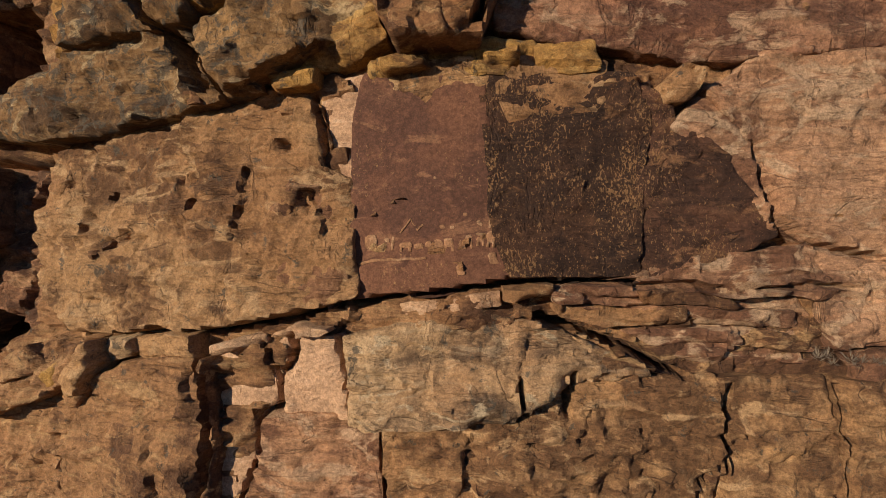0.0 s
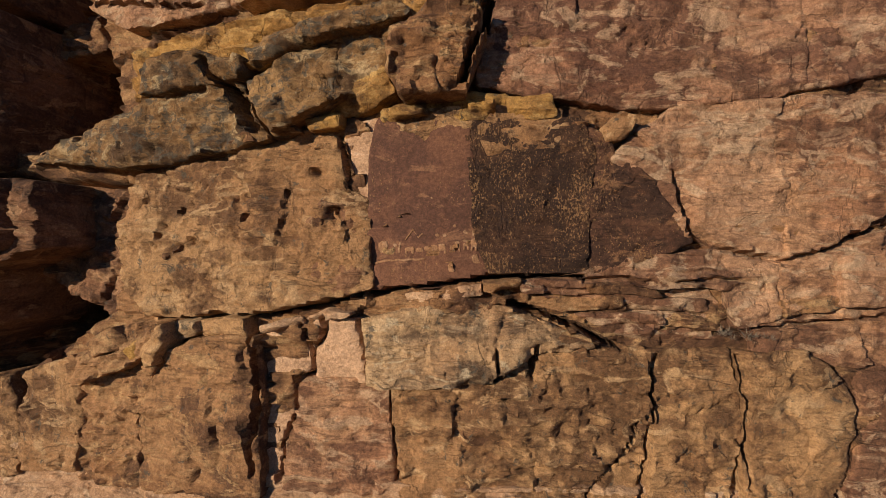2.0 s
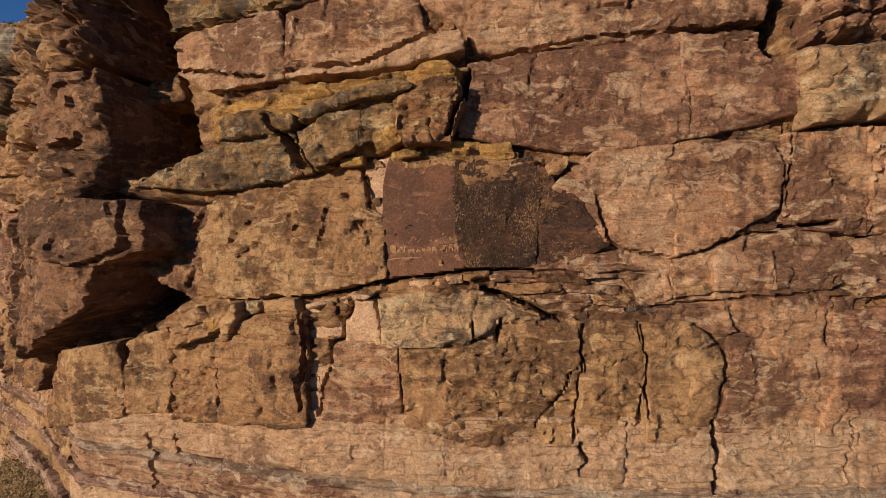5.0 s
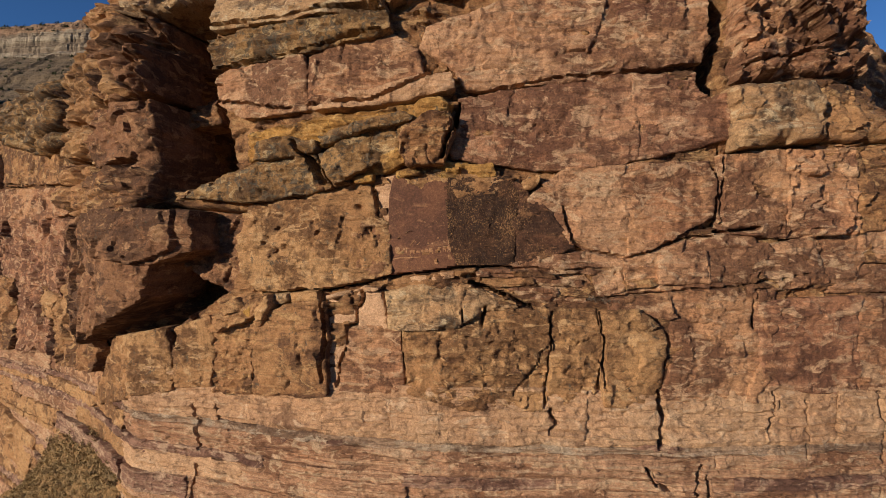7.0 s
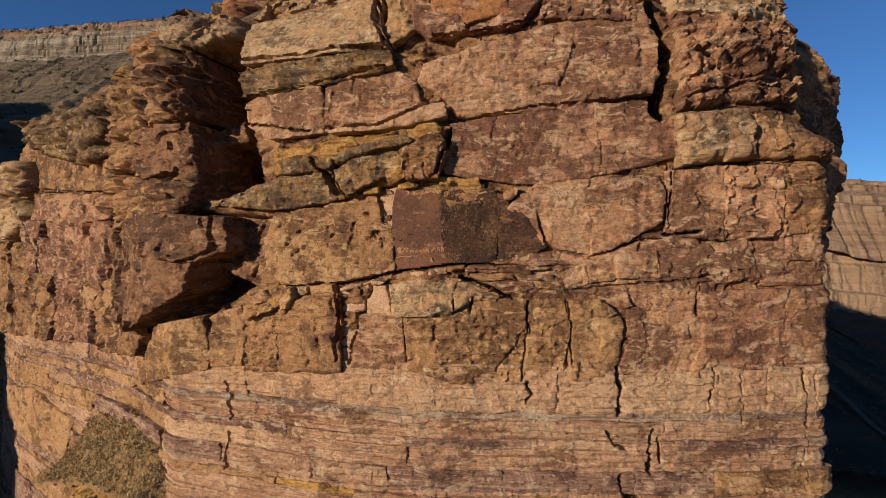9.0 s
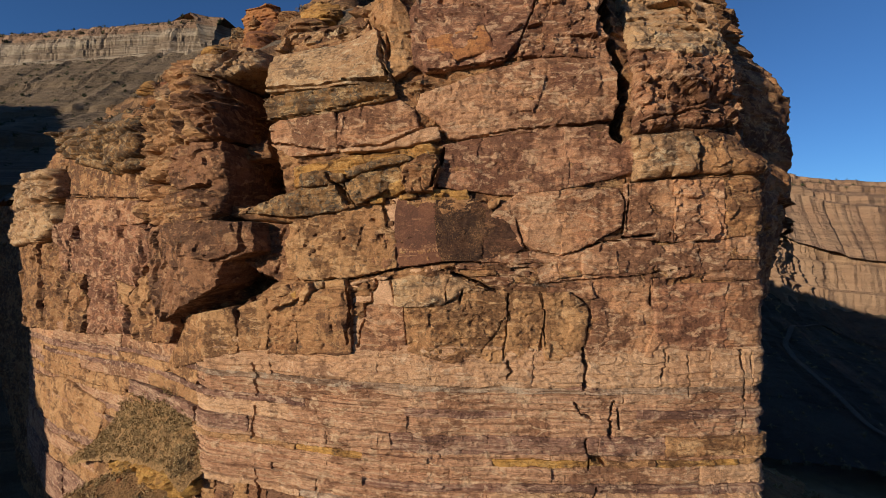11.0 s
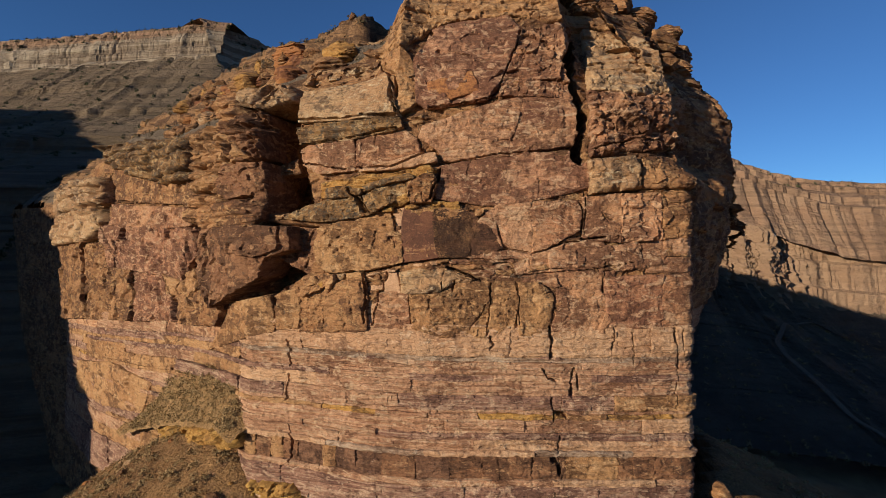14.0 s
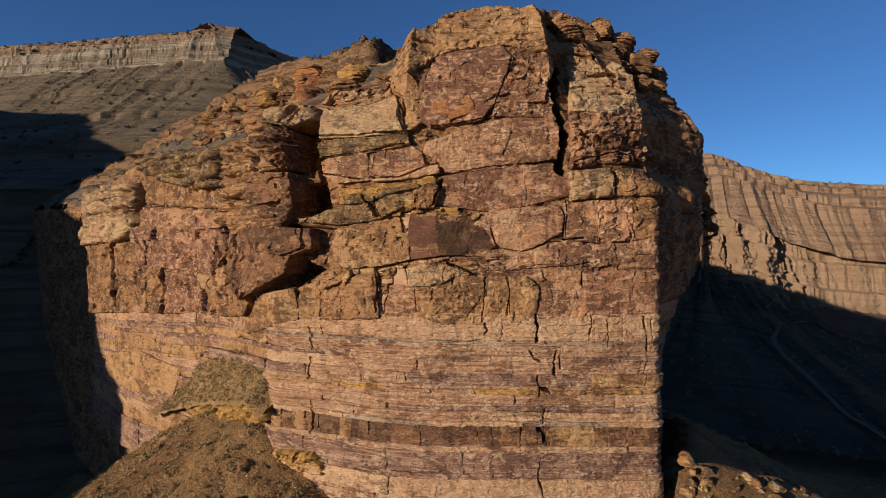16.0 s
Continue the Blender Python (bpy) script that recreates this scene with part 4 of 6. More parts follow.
# left wing of the cliff
rock([(-29.28, 27.50), (-18.50, 27.75), (-14.16, 27.45), (-13.84, 25.28), (-16.68, 24.41), (-17.84, 22.25), (-20.30, 20.74), (-27.50, 18.23), (-31.12, 21.15), (-32.16, 24.58)], 1.8, CHOC, rough=0.14, facet=0.35, size=4.5, depth=5)
rock([(-16.32, 24.15), (-15.64, 27.57), (-11.68, 27.32), (-11.06, 23.76), (-11.80, 22.35), (-14.40, 23.21)], -0.6, CHOC, rough=0.2, facet=0.14, depth=3)
rock([(-73.7, 43.7), (-50.9, 41.8), (-36.0, 40.0), (-34.9, 37.0), (-35.8, 34.4), (-46.1, 34.8), (-58.4, 37.2), (-70.5, 40.5)], 1.7, LICHEN, rough=0.45, facet=0.2, crag=1.1, pits=0.6, depth=3.5, edge=0.3)
rock([(-69.4, 39.3), (-36.4, 34.9), (-34.9, 31.2), (-68.9, 33.5)], 0.2, BROWN, rough=0.08, facet=0.15, size=4)
rock([(-70.6, 33.0), (-35.2, 30.5), (-35.6, 28.4), (-47.3, 28.2), (-71.2, 29.4)], 0.7, STREAK, rough=0.12, facet=0.25, size=5)
rock([(-76.4, 29.5), (-47.3, 28.1), (-36.4, 28.3), (-34.2, 25.1), (-39.3, 20.7), (-47.4, 21.3), (-58.5, 21.7), (-70.7, 21.9), (-74.7, 25.1)], 0.75, VARN, rough=0.14, facet=0.3, size=4)
rock([(-72.5, 21.7), (-60.9, 21.6), (-60.4, 13.4), (-72.0, 12.4)], 0.9, BROWN, rough=0.16, facet=0.35, size=4)
rock([(-59.0, 21.4), (-46.9, 21.0), (-43.9, 18.5), (-40.6, 15.1), (-58.8, 13.5)], 0.6, VARN, rough=0.16, facet=0.35, size=4)
rock([(-46.6, 21.2), (-38.9, 20.7), (-35.2, 22.6), (-33.4, 20.1), (-36.5, 18.3), (-42.6, 18.9)], 0.9, TAN, rough=0.25, facet=0.4, size=3, crag=0.5)
rock([(-42.2, 18.6), (-33.4, 19.9), (-26.3, 19.7), (-28.2, 15.9), (-39.7, 14.9)], 0.9, BROWN, rough=0.14, facet=0.3, size=3)
rock([(-34.8, 40.0), (-24.9, 39.9), (-18.9, 35.2), (-25.2, 35.0), (-27.0, 32.0), (-34.1, 32.5), (-35.2, 36.2)], 1.4, TAN, rough=0.3, facet=0.25, crag=0.85, pits=0.5, depth=3, edge=0.3)
# next two: brown tower front, in a varnish dark enough to deepen the flank's shade
rock([(-24.4, 39.9), (-18.8, 40.6), (-17.9, 40.2), (-17.4, 35.1), (-20.8, 35.0), (-24.0, 36.4)], 1.4, CHOC, rough=0.35, facet=0.3, crag=0.9, pits=0.6, depth=5, edge=0.3)
rock([(-25.2, 34.9), (-17.4, 34.5), (-17.1, 31.5), (-17.6, 28.6), (-24.2, 29.9), (-26.4, 32.5)], 1.2, CHOC, rough=0.16, facet=0.3, size=2.5, depth=5, edge=0.2)
rock([(-34.8, 32.1), (-26.0, 32.1), (-17.8, 28.5), (-18.8, 27.8), (-28.1, 27.7), (-35.3, 28.7)], 1.0, BROWN, rough=0.3, facet=0.2, crag=0.9, depth=4, edge=0.2)
rock([(-24.5, 44.1), (-18.6, 44.3), (-15.4, 43.3), (-14.7, 41.5), (-18.2, 40.7), (-23.3, 42.1)], 1.9, GREY, rough=0.2, facet=0.3, size=2, depth=5, edge=0.4)
rock([(-17.7, 34.3), (-15.1, 35.2), (-14.7, 33.7), (-17.0, 33.5)], -1.8, BROWN, rough=0.12, facet=0.2, depth=2)
rock([(-27.3, 43.7), (-24.5, 43.8), (-21.3, 39.9), (-25.0, 40.0), (-27.4, 41.7)], 1.4, BROWN, rough=0.35, crag=0.9, depth=4, edge=0.3)
rock([(-121.5, 29.7), (-106.5, 33.2), (-75.7, 32.5), (-73.1, 29.9), (-78.3, 27.0), (-91.6, 26.6), (-121.5, 26.0)], 2.8, GREY, rough=0.4, facet=0.3, crag=1.1, pits=0.5, depth=4, edge=0.6)
rock([(-121.5, 25.7), (-92.6, 26.4), (-90.6, 10.8), (-121.3, 7.8), (-121.5, 15.8)], 1.2, BROWN, rough=0.2, facet=0.4, size=5)
rock([(-90.9, 26.1), (-73.2, 26.2), (-72.5, 21.7), (-72.6, 12.4), (-89.4, 10.9)], 0.4, BROWN, rough=0.15, facet=0.4, size=4)
rock([(-121.5, 35.7), (-119.0, 40.2), (-72.5, 38.0), (-71.3, 33.4), (-75.6, 32.7), (-106.6, 33.5), (-121.5, 30.0)], 2.4, GREY, rough=0.45, facet=0.3, crag=1.2, pits=0.4, depth=5, edge=0.6)
rock([(-10.4, 48.6), (-6.0, 51.5), (-2.0, 53.2), (2.3, 57.4), (6.2, 58.8), (10.8, 58.4), (16.0, 58.0), (20.0, 56.4), (24.0, 53.6), (22.5, 51.0), (18.5, 50.9), (14.0, 48.8), (9.7, 50.2), (2.7, 49.7), (0.7, 48.7), (-2.6, 46.2), (-7.8, 47.5)], 0.5, TAN, rough=0.25, facet=0.25, crag=0.55, size=2.2, depth=2, edge=0.3)
rock([(-7.9, 47.0), (-2.6, 46.1), (-1.4, 44.7), (-0.6, 40.1), (-2.7, 38.7), (-3.1, 41.8), (-4.9, 44.6)], 0.35, TAN, rough=0.14, facet=0.2, size=2.4)
rock([(-1.2, 44.7), (0.8, 48.4), (2.7, 49.3), (8.8, 49.8), (10.0, 47.7), (7.6, 41.5), (6.3, 40.0), (0.3, 39.4), (-0.6, 40.1)], 0.4, VARN, rough=0.1, facet=0.14, size=3)
rock([(10.1, 47.5), (14.0, 48.6), (17.1, 51.0), (14.4, 44.2), (14.4, 40.7), (14.9, 39.9), (7.6, 40.5), (7.9, 41.8)], 0.3, STREAK, rough=0.2, facet=0.25, size=2)
rock([(0.4, 42.0), (4.8, 43.2), (5.6, 41.1), (2.9, 40.3), (0.6, 40.5)], 0.52, RUST, rough=0.05, facet=0.04)
rock([(18.5, 50.6), (24.0, 49.6), (25.5, 46.8), (33.0, 46.2), (34.9, 43.0), (22.2, 40.6), (16.7, 41.2)], 0.7, GREY, rough=0.25, facet=0.4, size=2.4, crag=0.5, depth=2, edge=0.35)
rock([(16.6, 41.1), (22.1, 40.4), (34.7, 42.8), (33.0, 36.2), (16.4, 34.2)], 0.5, STREAK, rough=0.3, facet=0.5, size=2.4, depth=2, edge=0.3)
rock([(16.1, 33.7), (20.7, 34.2), (21.4, 31.2), (16.5, 30.6)], 1.0, GREY, rough=0.2, facet=0.25, crag=0.3, depth=2, edge=0.35)
rock([(21.6, 34.0), (32.0, 35.6), (27.5, 31.0), (21.5, 31.0)], 0.4, BROWN, rough=0.3, facet=0.4, crag=0.3, depth=2, edge=0.3)
# stains and spalled plates
rock([(-4.38, 26.70), (-3.06, 26.50), (-2.30, 25.67), (-2.28, 24.19), (-2.64, 23.57), (-3.94, 23.62), (-4.08, 25.15)], 0.275, CHOC, rough=0.1, facet=0.06)
rock([(-1.36, 29.41), (1.12, 29.47), (1.22, 28.88), (-0.30, 28.56), (-1.22, 28.95)], 0.23, TAN, rough=0.05, facet=0.04, edge=0.03)
rock([(1.28, 29.49), (3.76, 29.34), (3.66, 28.38), (1.60, 28.13), (1.32, 28.61)], 0.23, TAN, rough=0.05, facet=0.04, edge=0.03)
rock([(10.02, 39.05), (13.44, 39.46), (13.84, 37.69), (10.28, 37.35)], 0.32, VARN, rough=0.03, facet=0.03)

# shaded side of the nose
for s0, s1, z0, z1, out in ((28.6, 34, 17.6, 27, 0.3), (28.8, 35, 27, 38, 0.6), (29, 36, 38, 47, 0.3), (34, 42, 17.6, 30, 0.2), (35, 44, 30, 41, 1.0), (36, 43, 41, 50, 0.4),
                            (42, 54, 17.6, 33, 0.4), (44, 56, 33, 46, 0.6), (54, 70, 17.6, 46, 0.3)):
    rock([(s0, z0), (s1, z0), (s1, z1), (s0 + 0.4, z1)], out, BROWN, rough=0.3, facet=0.2, size=3.0, depth=2.0, edge=0.4, cell=0.22, crag=0.45)

# ---- level beds of the lower cliff: height of the top, out, materials, shortest and longest block, unevenness ----
BEDS = [(17.6, 0.12, (PALE, PALE, PINK), 7, 16, 0.06), (14.55, 0.00, (BED_GREY, BED_GREY), 9, 20, 0.04), (14.0, 0.10, (MAUVE, PINK_BED), 8, 18, 0.05), (13.3, 0.04, (PINK_BED,), 8, 18, 0.05),
        (12.7, 0.16, (MAUVE, MAUVE, PINK_BED), 7, 15, 0.06), (12.1, 0.06, (PINK_BED, PINK_BED, PALE), 8, 18, 0.06), (10.7, 0.16, (MAUVE, TAN, PINK_BED), 5, 11, 0.09), (9.3, 0.10, (PINK_BED,), 8, 16, 0.05),
        (8.9, 0.20, (YELLOW, OCHRE, TAN, PINK_BED), 4, 9, 0.06), (8.4, 0.12, (PINK_BED, PALE), 7, 15, 0.06), (7.0, 0.20, (MAUVE, PINK_BED), 6, 12, 0.06), (6.3, 0.24, (PALE, PINK_BED), 8, 16, 0.05),
        (5.3, 0.48, (BED_GREY, PALE), 6, 14, 0.07), (4.75, 0.22, (CHOC, CHOC, CHOC, DARK_BED, TAN), 1.3, 3.6, 0.12), (2.45, 0.40, (PALE, PINK_BED), 7, 14, 0.05), (1.8, 0.30, (MAUVE,), 6, 14, 0.06),
        (-0.7, 0.42, (MAUVE, PINK_BED), 7, 15, 0.05), (-1.3, 0.60, (PALE, TAN), 8, 18, 0.06), (-3.4, 0.55, (PALE, PINK_BED), 8, 18, 0.06), (-5.5, 0.8, (MAUVE,), 8, 18, 0.06), (-12.0, 0, (MAUVE,), 8, 18, 0.06)]
dice = random.Random(4)


def dip(s):
    return float(np.interp(s, [-125, -110, -55, -33, -22], [-8.0, -7.0, -2.6, -0.4, 0.0]))


def level_beds(start, end, longer, cell, name, darker=False):
    for (top, out, choice, least, most, uneven), (bottom, *_) in zip(BEDS, BEDS[1:]):
        s = start
        while s < end:
            length = dice.uniform(least, most) * longer
            length = end - s if end - s - length < 2.0 else length
            use = dice.choice(choice)
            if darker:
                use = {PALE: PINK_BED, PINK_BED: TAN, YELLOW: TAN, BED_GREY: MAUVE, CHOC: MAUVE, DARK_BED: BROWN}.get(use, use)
            rock([(s + 0.01, bottom + dip(s) + 0.01), (s + length - 0.01, bottom + dip(s + length) + 0.01), (s + length - 0.01, top + dip(s + length) - 0.01), (s + 0.01, top + dip(s) - 0.01)],
                 out + dice.uniform(-uneven, uneven) * (3.0 if end - s - length < 0.1 and end < 30 else 1.0), use, rough=0.09, facet=0.035, size=0.9, beds=0.20, depth=0.7, edge=0.03, grow=0.02, cell=cell, name=name)
            s += length


level_beds(-22.5, 27.6, 1.0, 0.09, "ledge_block")
# side round the corner: darker rock picked to stand in for its shade
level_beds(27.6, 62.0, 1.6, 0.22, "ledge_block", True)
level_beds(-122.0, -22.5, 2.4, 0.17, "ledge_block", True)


# ---- ground sheet, talus and the hill behind the cliff ----
def near_wall(x, y):
    """Distance to the plan line (behind it: minus) and the place along it."""
    keep = slice(0, None, 8)
    bx, by, bs, bnx, bny = LX[keep], LY[keep], LS[keep], LNX[keep], LNY[keep]
    dist, place = np.empty(x.shape), np.empty(x.shape)
    for a in range(0, len(x), 4000):
        dx, dy = x[a:a + 4000, None] - bx, y[a:a + 4000, None] - by
        i = np.argmin(dx * dx + dy * dy, 1)
        k = np.arange(len(i))
        side = dx[k, i] * bnx[i] + dy[k, i] * bny[i]
        dist[a:a + 4000] = np.hypot(dx[k, i], dy[k, i]) * np.sign(side)
        place[a:a + 4000] = bs[i]
    return dist, place


def axis(fine, coarse):
    """Grid lines: close steps where the camera looks near, growing to the horizon."""
    (a, b, step), (c, d, wide) = fine, coarse
    inner = np.concatenate([np.arange(c, a, wide), np.arange(a, b, step), np.arange(b, d, wide)])
    reach = 12 * 1.28 ** np.arange(1, 24)
    return np.concatenate([c - np.cumsum(reach)[::-1] * 0.6, inner, inner[-1] + np.cumsum(reach) * 0.6])


def ground_height(gx, gy):
    d, s = near_wall(gx, gy)
    foot = np.interp(s, [-140, -115, -88, -65, -50, -38, -34, -24, -19, -12, 0, 26, 35, 60, 120], [-48, -36, -22, -11, -4, 1.5, 2.2, 2.6, -1.5, -5, -12, -11, -4, -6, -20])
    e = np.maximum(d, 0)
    steep = np.interp(s, [-120, -60, -20, 26, 40], [0.8, 0.62, 0.62, 0.55, 0.42])
    talus = foot - steep * e - 0.9 * np.maximum(e - 19, 0)
    floor = -75 + 5 * fbm(gx * 0.01, gy * 0.01, 3, 4)
    z = np.maximum(talus, floor)
    z = np.where(d < -3, foot - 8, z)
    crest = np.interp(gx, [25.5, 28.5, 31, 38, 48, 58, 75], [-16, -4, 0, -2, -5, -12, -30])
    off = gy - np.interp(gx, [24, 30, 48, 75], [12, 16, 18, 22])
    spur = crest - 0.95 * np.maximum(off, 0) - 0.6 * np.maximum(-off, 0)
    z = np.where(gx > 22, np.maximum(z, spur), z)
    near = sstep(90, 5, e)
    z = z + near * (1.2 * fbm(gx * 0.10, gy * 0.10, 8, 6, 0.55) + 0.7 * fbm(gx * 0.5, gy * 0.5, 18, 4, 0.6))
    return z + (1 - near) * 2.5 * fbm(gx * 0.04, gy * 0.04, 28, 5)


def ground_sheet():
    ux, uy = axis((-85, -10, 0.6), (-160, 130, 2.5)), axis((-5, 75, 0.6), (-90, 200, 2.5))
    gx, gy = [a.ravel() for a in np.meshgrid(ux, uy, indexing="ij")]
    quads = grid_quads(len(ux), len(uy)).reshape(-1, 4)
    ob = link("ground", np.stack([gx, gy, ground_height(gx, gy)], -1), quads, SOIL, sharp=0)
    return tagged(ob, "dry stony talus slope and canyon floor with sparse scrub", "ground", kind="structure")


def hill_height(gx, gy):
    """The stepped slope above the cliff edge, and how far behind the edge each place lies."""
    d, s = near_wall(gx, gy)
    top = np.interp(s, TOP_S, TOP_Z)
    lean = recede(s, top)
    back = -d - lean
    rise = np.interp(s, [-260, -200, -120, -90, -50, -24, -10, 0, 60], [0.6, 0.85, 0.92, 0.88, 0.85, 0.88, 0.62, -0.06, -0.02])
    z = top + rise * np.clip(back, 0, np.interp(s, [-115, -90, -60, -40, -24, -10], [75, 50, 32, 25, 18, 13])) + 0.05 * np.maximum(back - 32, 0) + 1.6 * fbm(gx * 0.07, gy * 0.07, 5, 6, 0.55)
    z = np.minimum(z, np.interp(gx, [-150, -130, -90, -55, -25, 0], [110, 85, 75, 69, 65, 56]) + 2.5 * fbm(gx * 0.12, gy * 0.12, 45, 5, 0.6))
    level = z * 0.17 + 0.7 * fbm(gx * 0.05, gy * 0.05, 9, 4) + 0.22 * fbm(gx * 0.3, gy * 0.3, 19, 4)
    cut = level % 1
    z = z - 1.0 * sstep(10, 16, s) * (1 - sstep(50, 60, s))
    z = z + sstep(1, 12, back) * 4.7 * (sstep(0.40, 0.50, cut) - cut)
    return z + 0.5 * fbm(gx * 0.4, gy * 0.4, 6, 4, 0.6) - 5.0 * (back < 0.7), back


def hill_top():
    ux, uy = np.concatenate([np.arange(-280, -110, 1.4), np.arange(-110, 62, 0.85)]), np.concatenate([np.arange(13, 120, 0.85), np.arange(120, 300, 1.6)])
    gx, gy = [a.ravel() for a in np.meshgrid(ux, uy, indexing="ij")]
    z, back = hill_height(gx, gy)
    quads = grid_quads(len(ux), len(uy)).reshape(-1, 4)
    good = back > -0.4
    quads = quads[good[quads].all(1)]
    verts, quads = used(np.stack([gx, gy, z], -1), quads)
    ob = link("hill_top", verts, quads, HILL, sharp=0)
    return tagged(ob, "dry rocky slope with ledges above the cliff edge", "hillside", kind="structure")


def ribbon(name, line, profile, material, wobble, step, label, seed, flute=0.10, crag=0.8, ease=0, folds=6, ledgy=0.0):
    """A far canyon wall: a profile of (set-back, height, roughness) swept along a line."""
    line = np.array([p if len(p) > 3 else (*p, 1) for p in line], float)
    s = np.concatenate([[0], np.cumsum(np.hypot(*np.diff(line[:, :2], axis=0).T))])
    us = np.arange(0, s[-1], step)
    x, y, lift, calm = [np.interp(us, s, line[:, i]) for i in range(4)]
    if ease:
        soft = np.hanning(2 * ease + 1) / np.hanning(2 * ease + 1).sum()
        x, y, lift = [np.convolve(np.pad(v, ease, mode="reflect", reflect_type="odd"), soft, "valid") for v in (x, y, lift)]
    tx, ty = np.gradient(x), np.gradient(y)
    n = np.hypot(tx, ty)
    nx, ny = -ty / n, tx / n
    prof = np.array(profile, float)
    length = np.concatenate([[0], np.cumsum(np.hypot(*np.diff(prof[:, :2], axis=0).T))])
    uv = np.arange(0, length[-1], step * 0.8)
    back, high, amp = [np.interp(uv, length, prof[:, i]) for i in range(3)]
    S, V = np.meshgrid(us, uv, indexing="ij")
    amp = amp[None, :] * calm[:, None]
    bend = wobble * calm[:, None] * (0.55 * fbm(S * 0.02, 0 * V, seed, 3) + 0.45 * (1 - 2 * np.abs(fbm(S * 0.05, V * 0.0015, seed + 5, folds, 0.6))))
    rib = 1 - 2.4 * np.abs(fbm(S * flute * 1.2 + 0.3 * fbm(S * 0.1, V * 0.1, seed + 2, 3), V * flute * 0.25, seed + 3, 6, 0.6))
    shelf = fbm(S * 0.02, V * 0.35, seed + 6, 5, 0.6)
    o = back[None, :] + bend + amp * (fbm(S * flute, V * flute * 0.35, seed + 9, 6, 0.6) - crag * rib + 0.7 * shelf)
    if ledgy:
        o = o - ledgy * craggy(S, high[None, :] + lift[:, None] + 0 * S, seed + 31, 0.3)
    z = high[None, :] + lift[:, None] + 0.5 * amp * fbm(S * 0.10, V * 0.12, seed + 13, 5, 0.6)
    verts = np.stack([x[:, None] + nx[:, None] * o, y[:, None] + ny[:, None] * o, z], -1).reshape(-1, 3)
    ob = link(name, verts, grid_quads(len(us), len(uv)).reshape(-1, 4), material, sharp=24)
    return tagged(ob, label, "canyon wall", kind="structure")


ground_sheet()
hill_top()
# high mesa far behind: slope, pale cliff band, red rim
MESA = [(-900, 330, -4), (-560, 400, 8), (-330, 395, 18), (-222, 392, 24), (-150, 500, 16), (-40, 760, 0)]
ribbon("mesa_slope", MESA, [(-330, -85, 3), (-215, 16, 4), (-209, 32, 5), (-204, 35, 2.5), (-150, 60, 2), (-147, 70, 3.5), (-143, 72, 2), (-90, 98, 1.6), (-88, 104, 2.6), (-84, 106, 1.6), (-45, 136, 1.5), (-43, 141, 1.8), (0, 176, 1.4)], SCREE, 11, 1.8,
       "tan scree slope under a far mesa rim", 100, 0.05, 0.5, 0, 4)
ribbon("mesa_cliff", MESA, [(-2, 170, 0.9), (0, 177, 0.9), (7, 181, 0.9), (8, 188, 0.9), (11, 190, 0.9), (12, 199, 1.0), (15, 201, 0.9), (16, 205, 0.8)], RIM_PALE, 7, 1.2,
       "pale banded cliff under the mesa rim", 100, 0.3, 0.5, 0, 5)
ribbon("mesa_rim", MESA, [(16, 203, 0.9), (17, 207, 1.1), (21, 209, 1.1), (22, 213, 1.2), (27, 215, 1.1), (28, 218, 1.0), (40, 219, 1.2), (300, 222, 2)], RIM_RED, 7, 1.3,
       "red sandstone rim of a far mesa", 100, 0.3, 0.6, 0, 5)
# lit canyon wall across the valley: fluted lower cliff, banded upper wall behind it
ACROSS = [(20, 500, 26, 1), (90, 400, 26, 1), (140, 340, 30, 1.3), (172, 312, 26, 1.3), (215, 314, 12, 1.2), (246, 325, 2, 0.7), (275, 335, -4, 0.25), (330, 328, -8, 0.2), (460, 280, -4, 0.3), (800, 190, 4, 0.5)]
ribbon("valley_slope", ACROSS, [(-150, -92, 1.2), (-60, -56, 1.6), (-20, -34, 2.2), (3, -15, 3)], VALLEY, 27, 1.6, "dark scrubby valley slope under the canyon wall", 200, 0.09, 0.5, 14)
ribbon("canyon_wall", ACROSS, [(-6, -27, 3), (0, -18, 4), (2, -4, 5), (7, -2, 5), (9, 16, 5), (13, 18, 4), (15, 31, 4), (40, 37, 3), (70, 39, 2), (150, 40, 1)], FAR_CLIFF, 38, 1.3,
       "sunlit tan fluted canyon cliff across the valley", 200, 0.05, 1.3, 14)
UPPER = [(40, 520, 34), (110, 440, 34), (165, 380, 34), (215, 366, 31), (250, 365, 18), (290, 364, 6), (360, 350, 0), (480, 310, 0), (800, 220, 0)]
ribbon("canyon_rim", UPPER, [(-28, 10, 2), (-5, 46, 2), (-3, 52, 1.6), (8, 55, 1.4), (9, 61, 1.4), (22, 66, 1.4), (23, 71, 1.4), (30, 73, 1.2), (31, 77, 1.2), (60, 79, 1.5), (200, 82, 2)], RIM_RED, 12, 1.7,
       "banded upper canyon wall and rim across the valley", 240, 0.12, 0.12, 14)
# unseen canyon side added behind the left shoulder, to keep the low sun from the side canyon
WEST = [(-238, -108, -40), (-250, -85, -34), (-263, -56, -8), (-290, -26, 0), (-345, 39, 28), (-470, 150, 96), (-760, 330, 110)]
ribbon("unseen_canyon_side", WEST, [(-70, -84, 1), (0, 30, 2), (8, 84, 2), (60, 96, 1)], FAR_CLIFF, 8, 5.0, "unseen tan ridge added to shade the side canyon", 300)
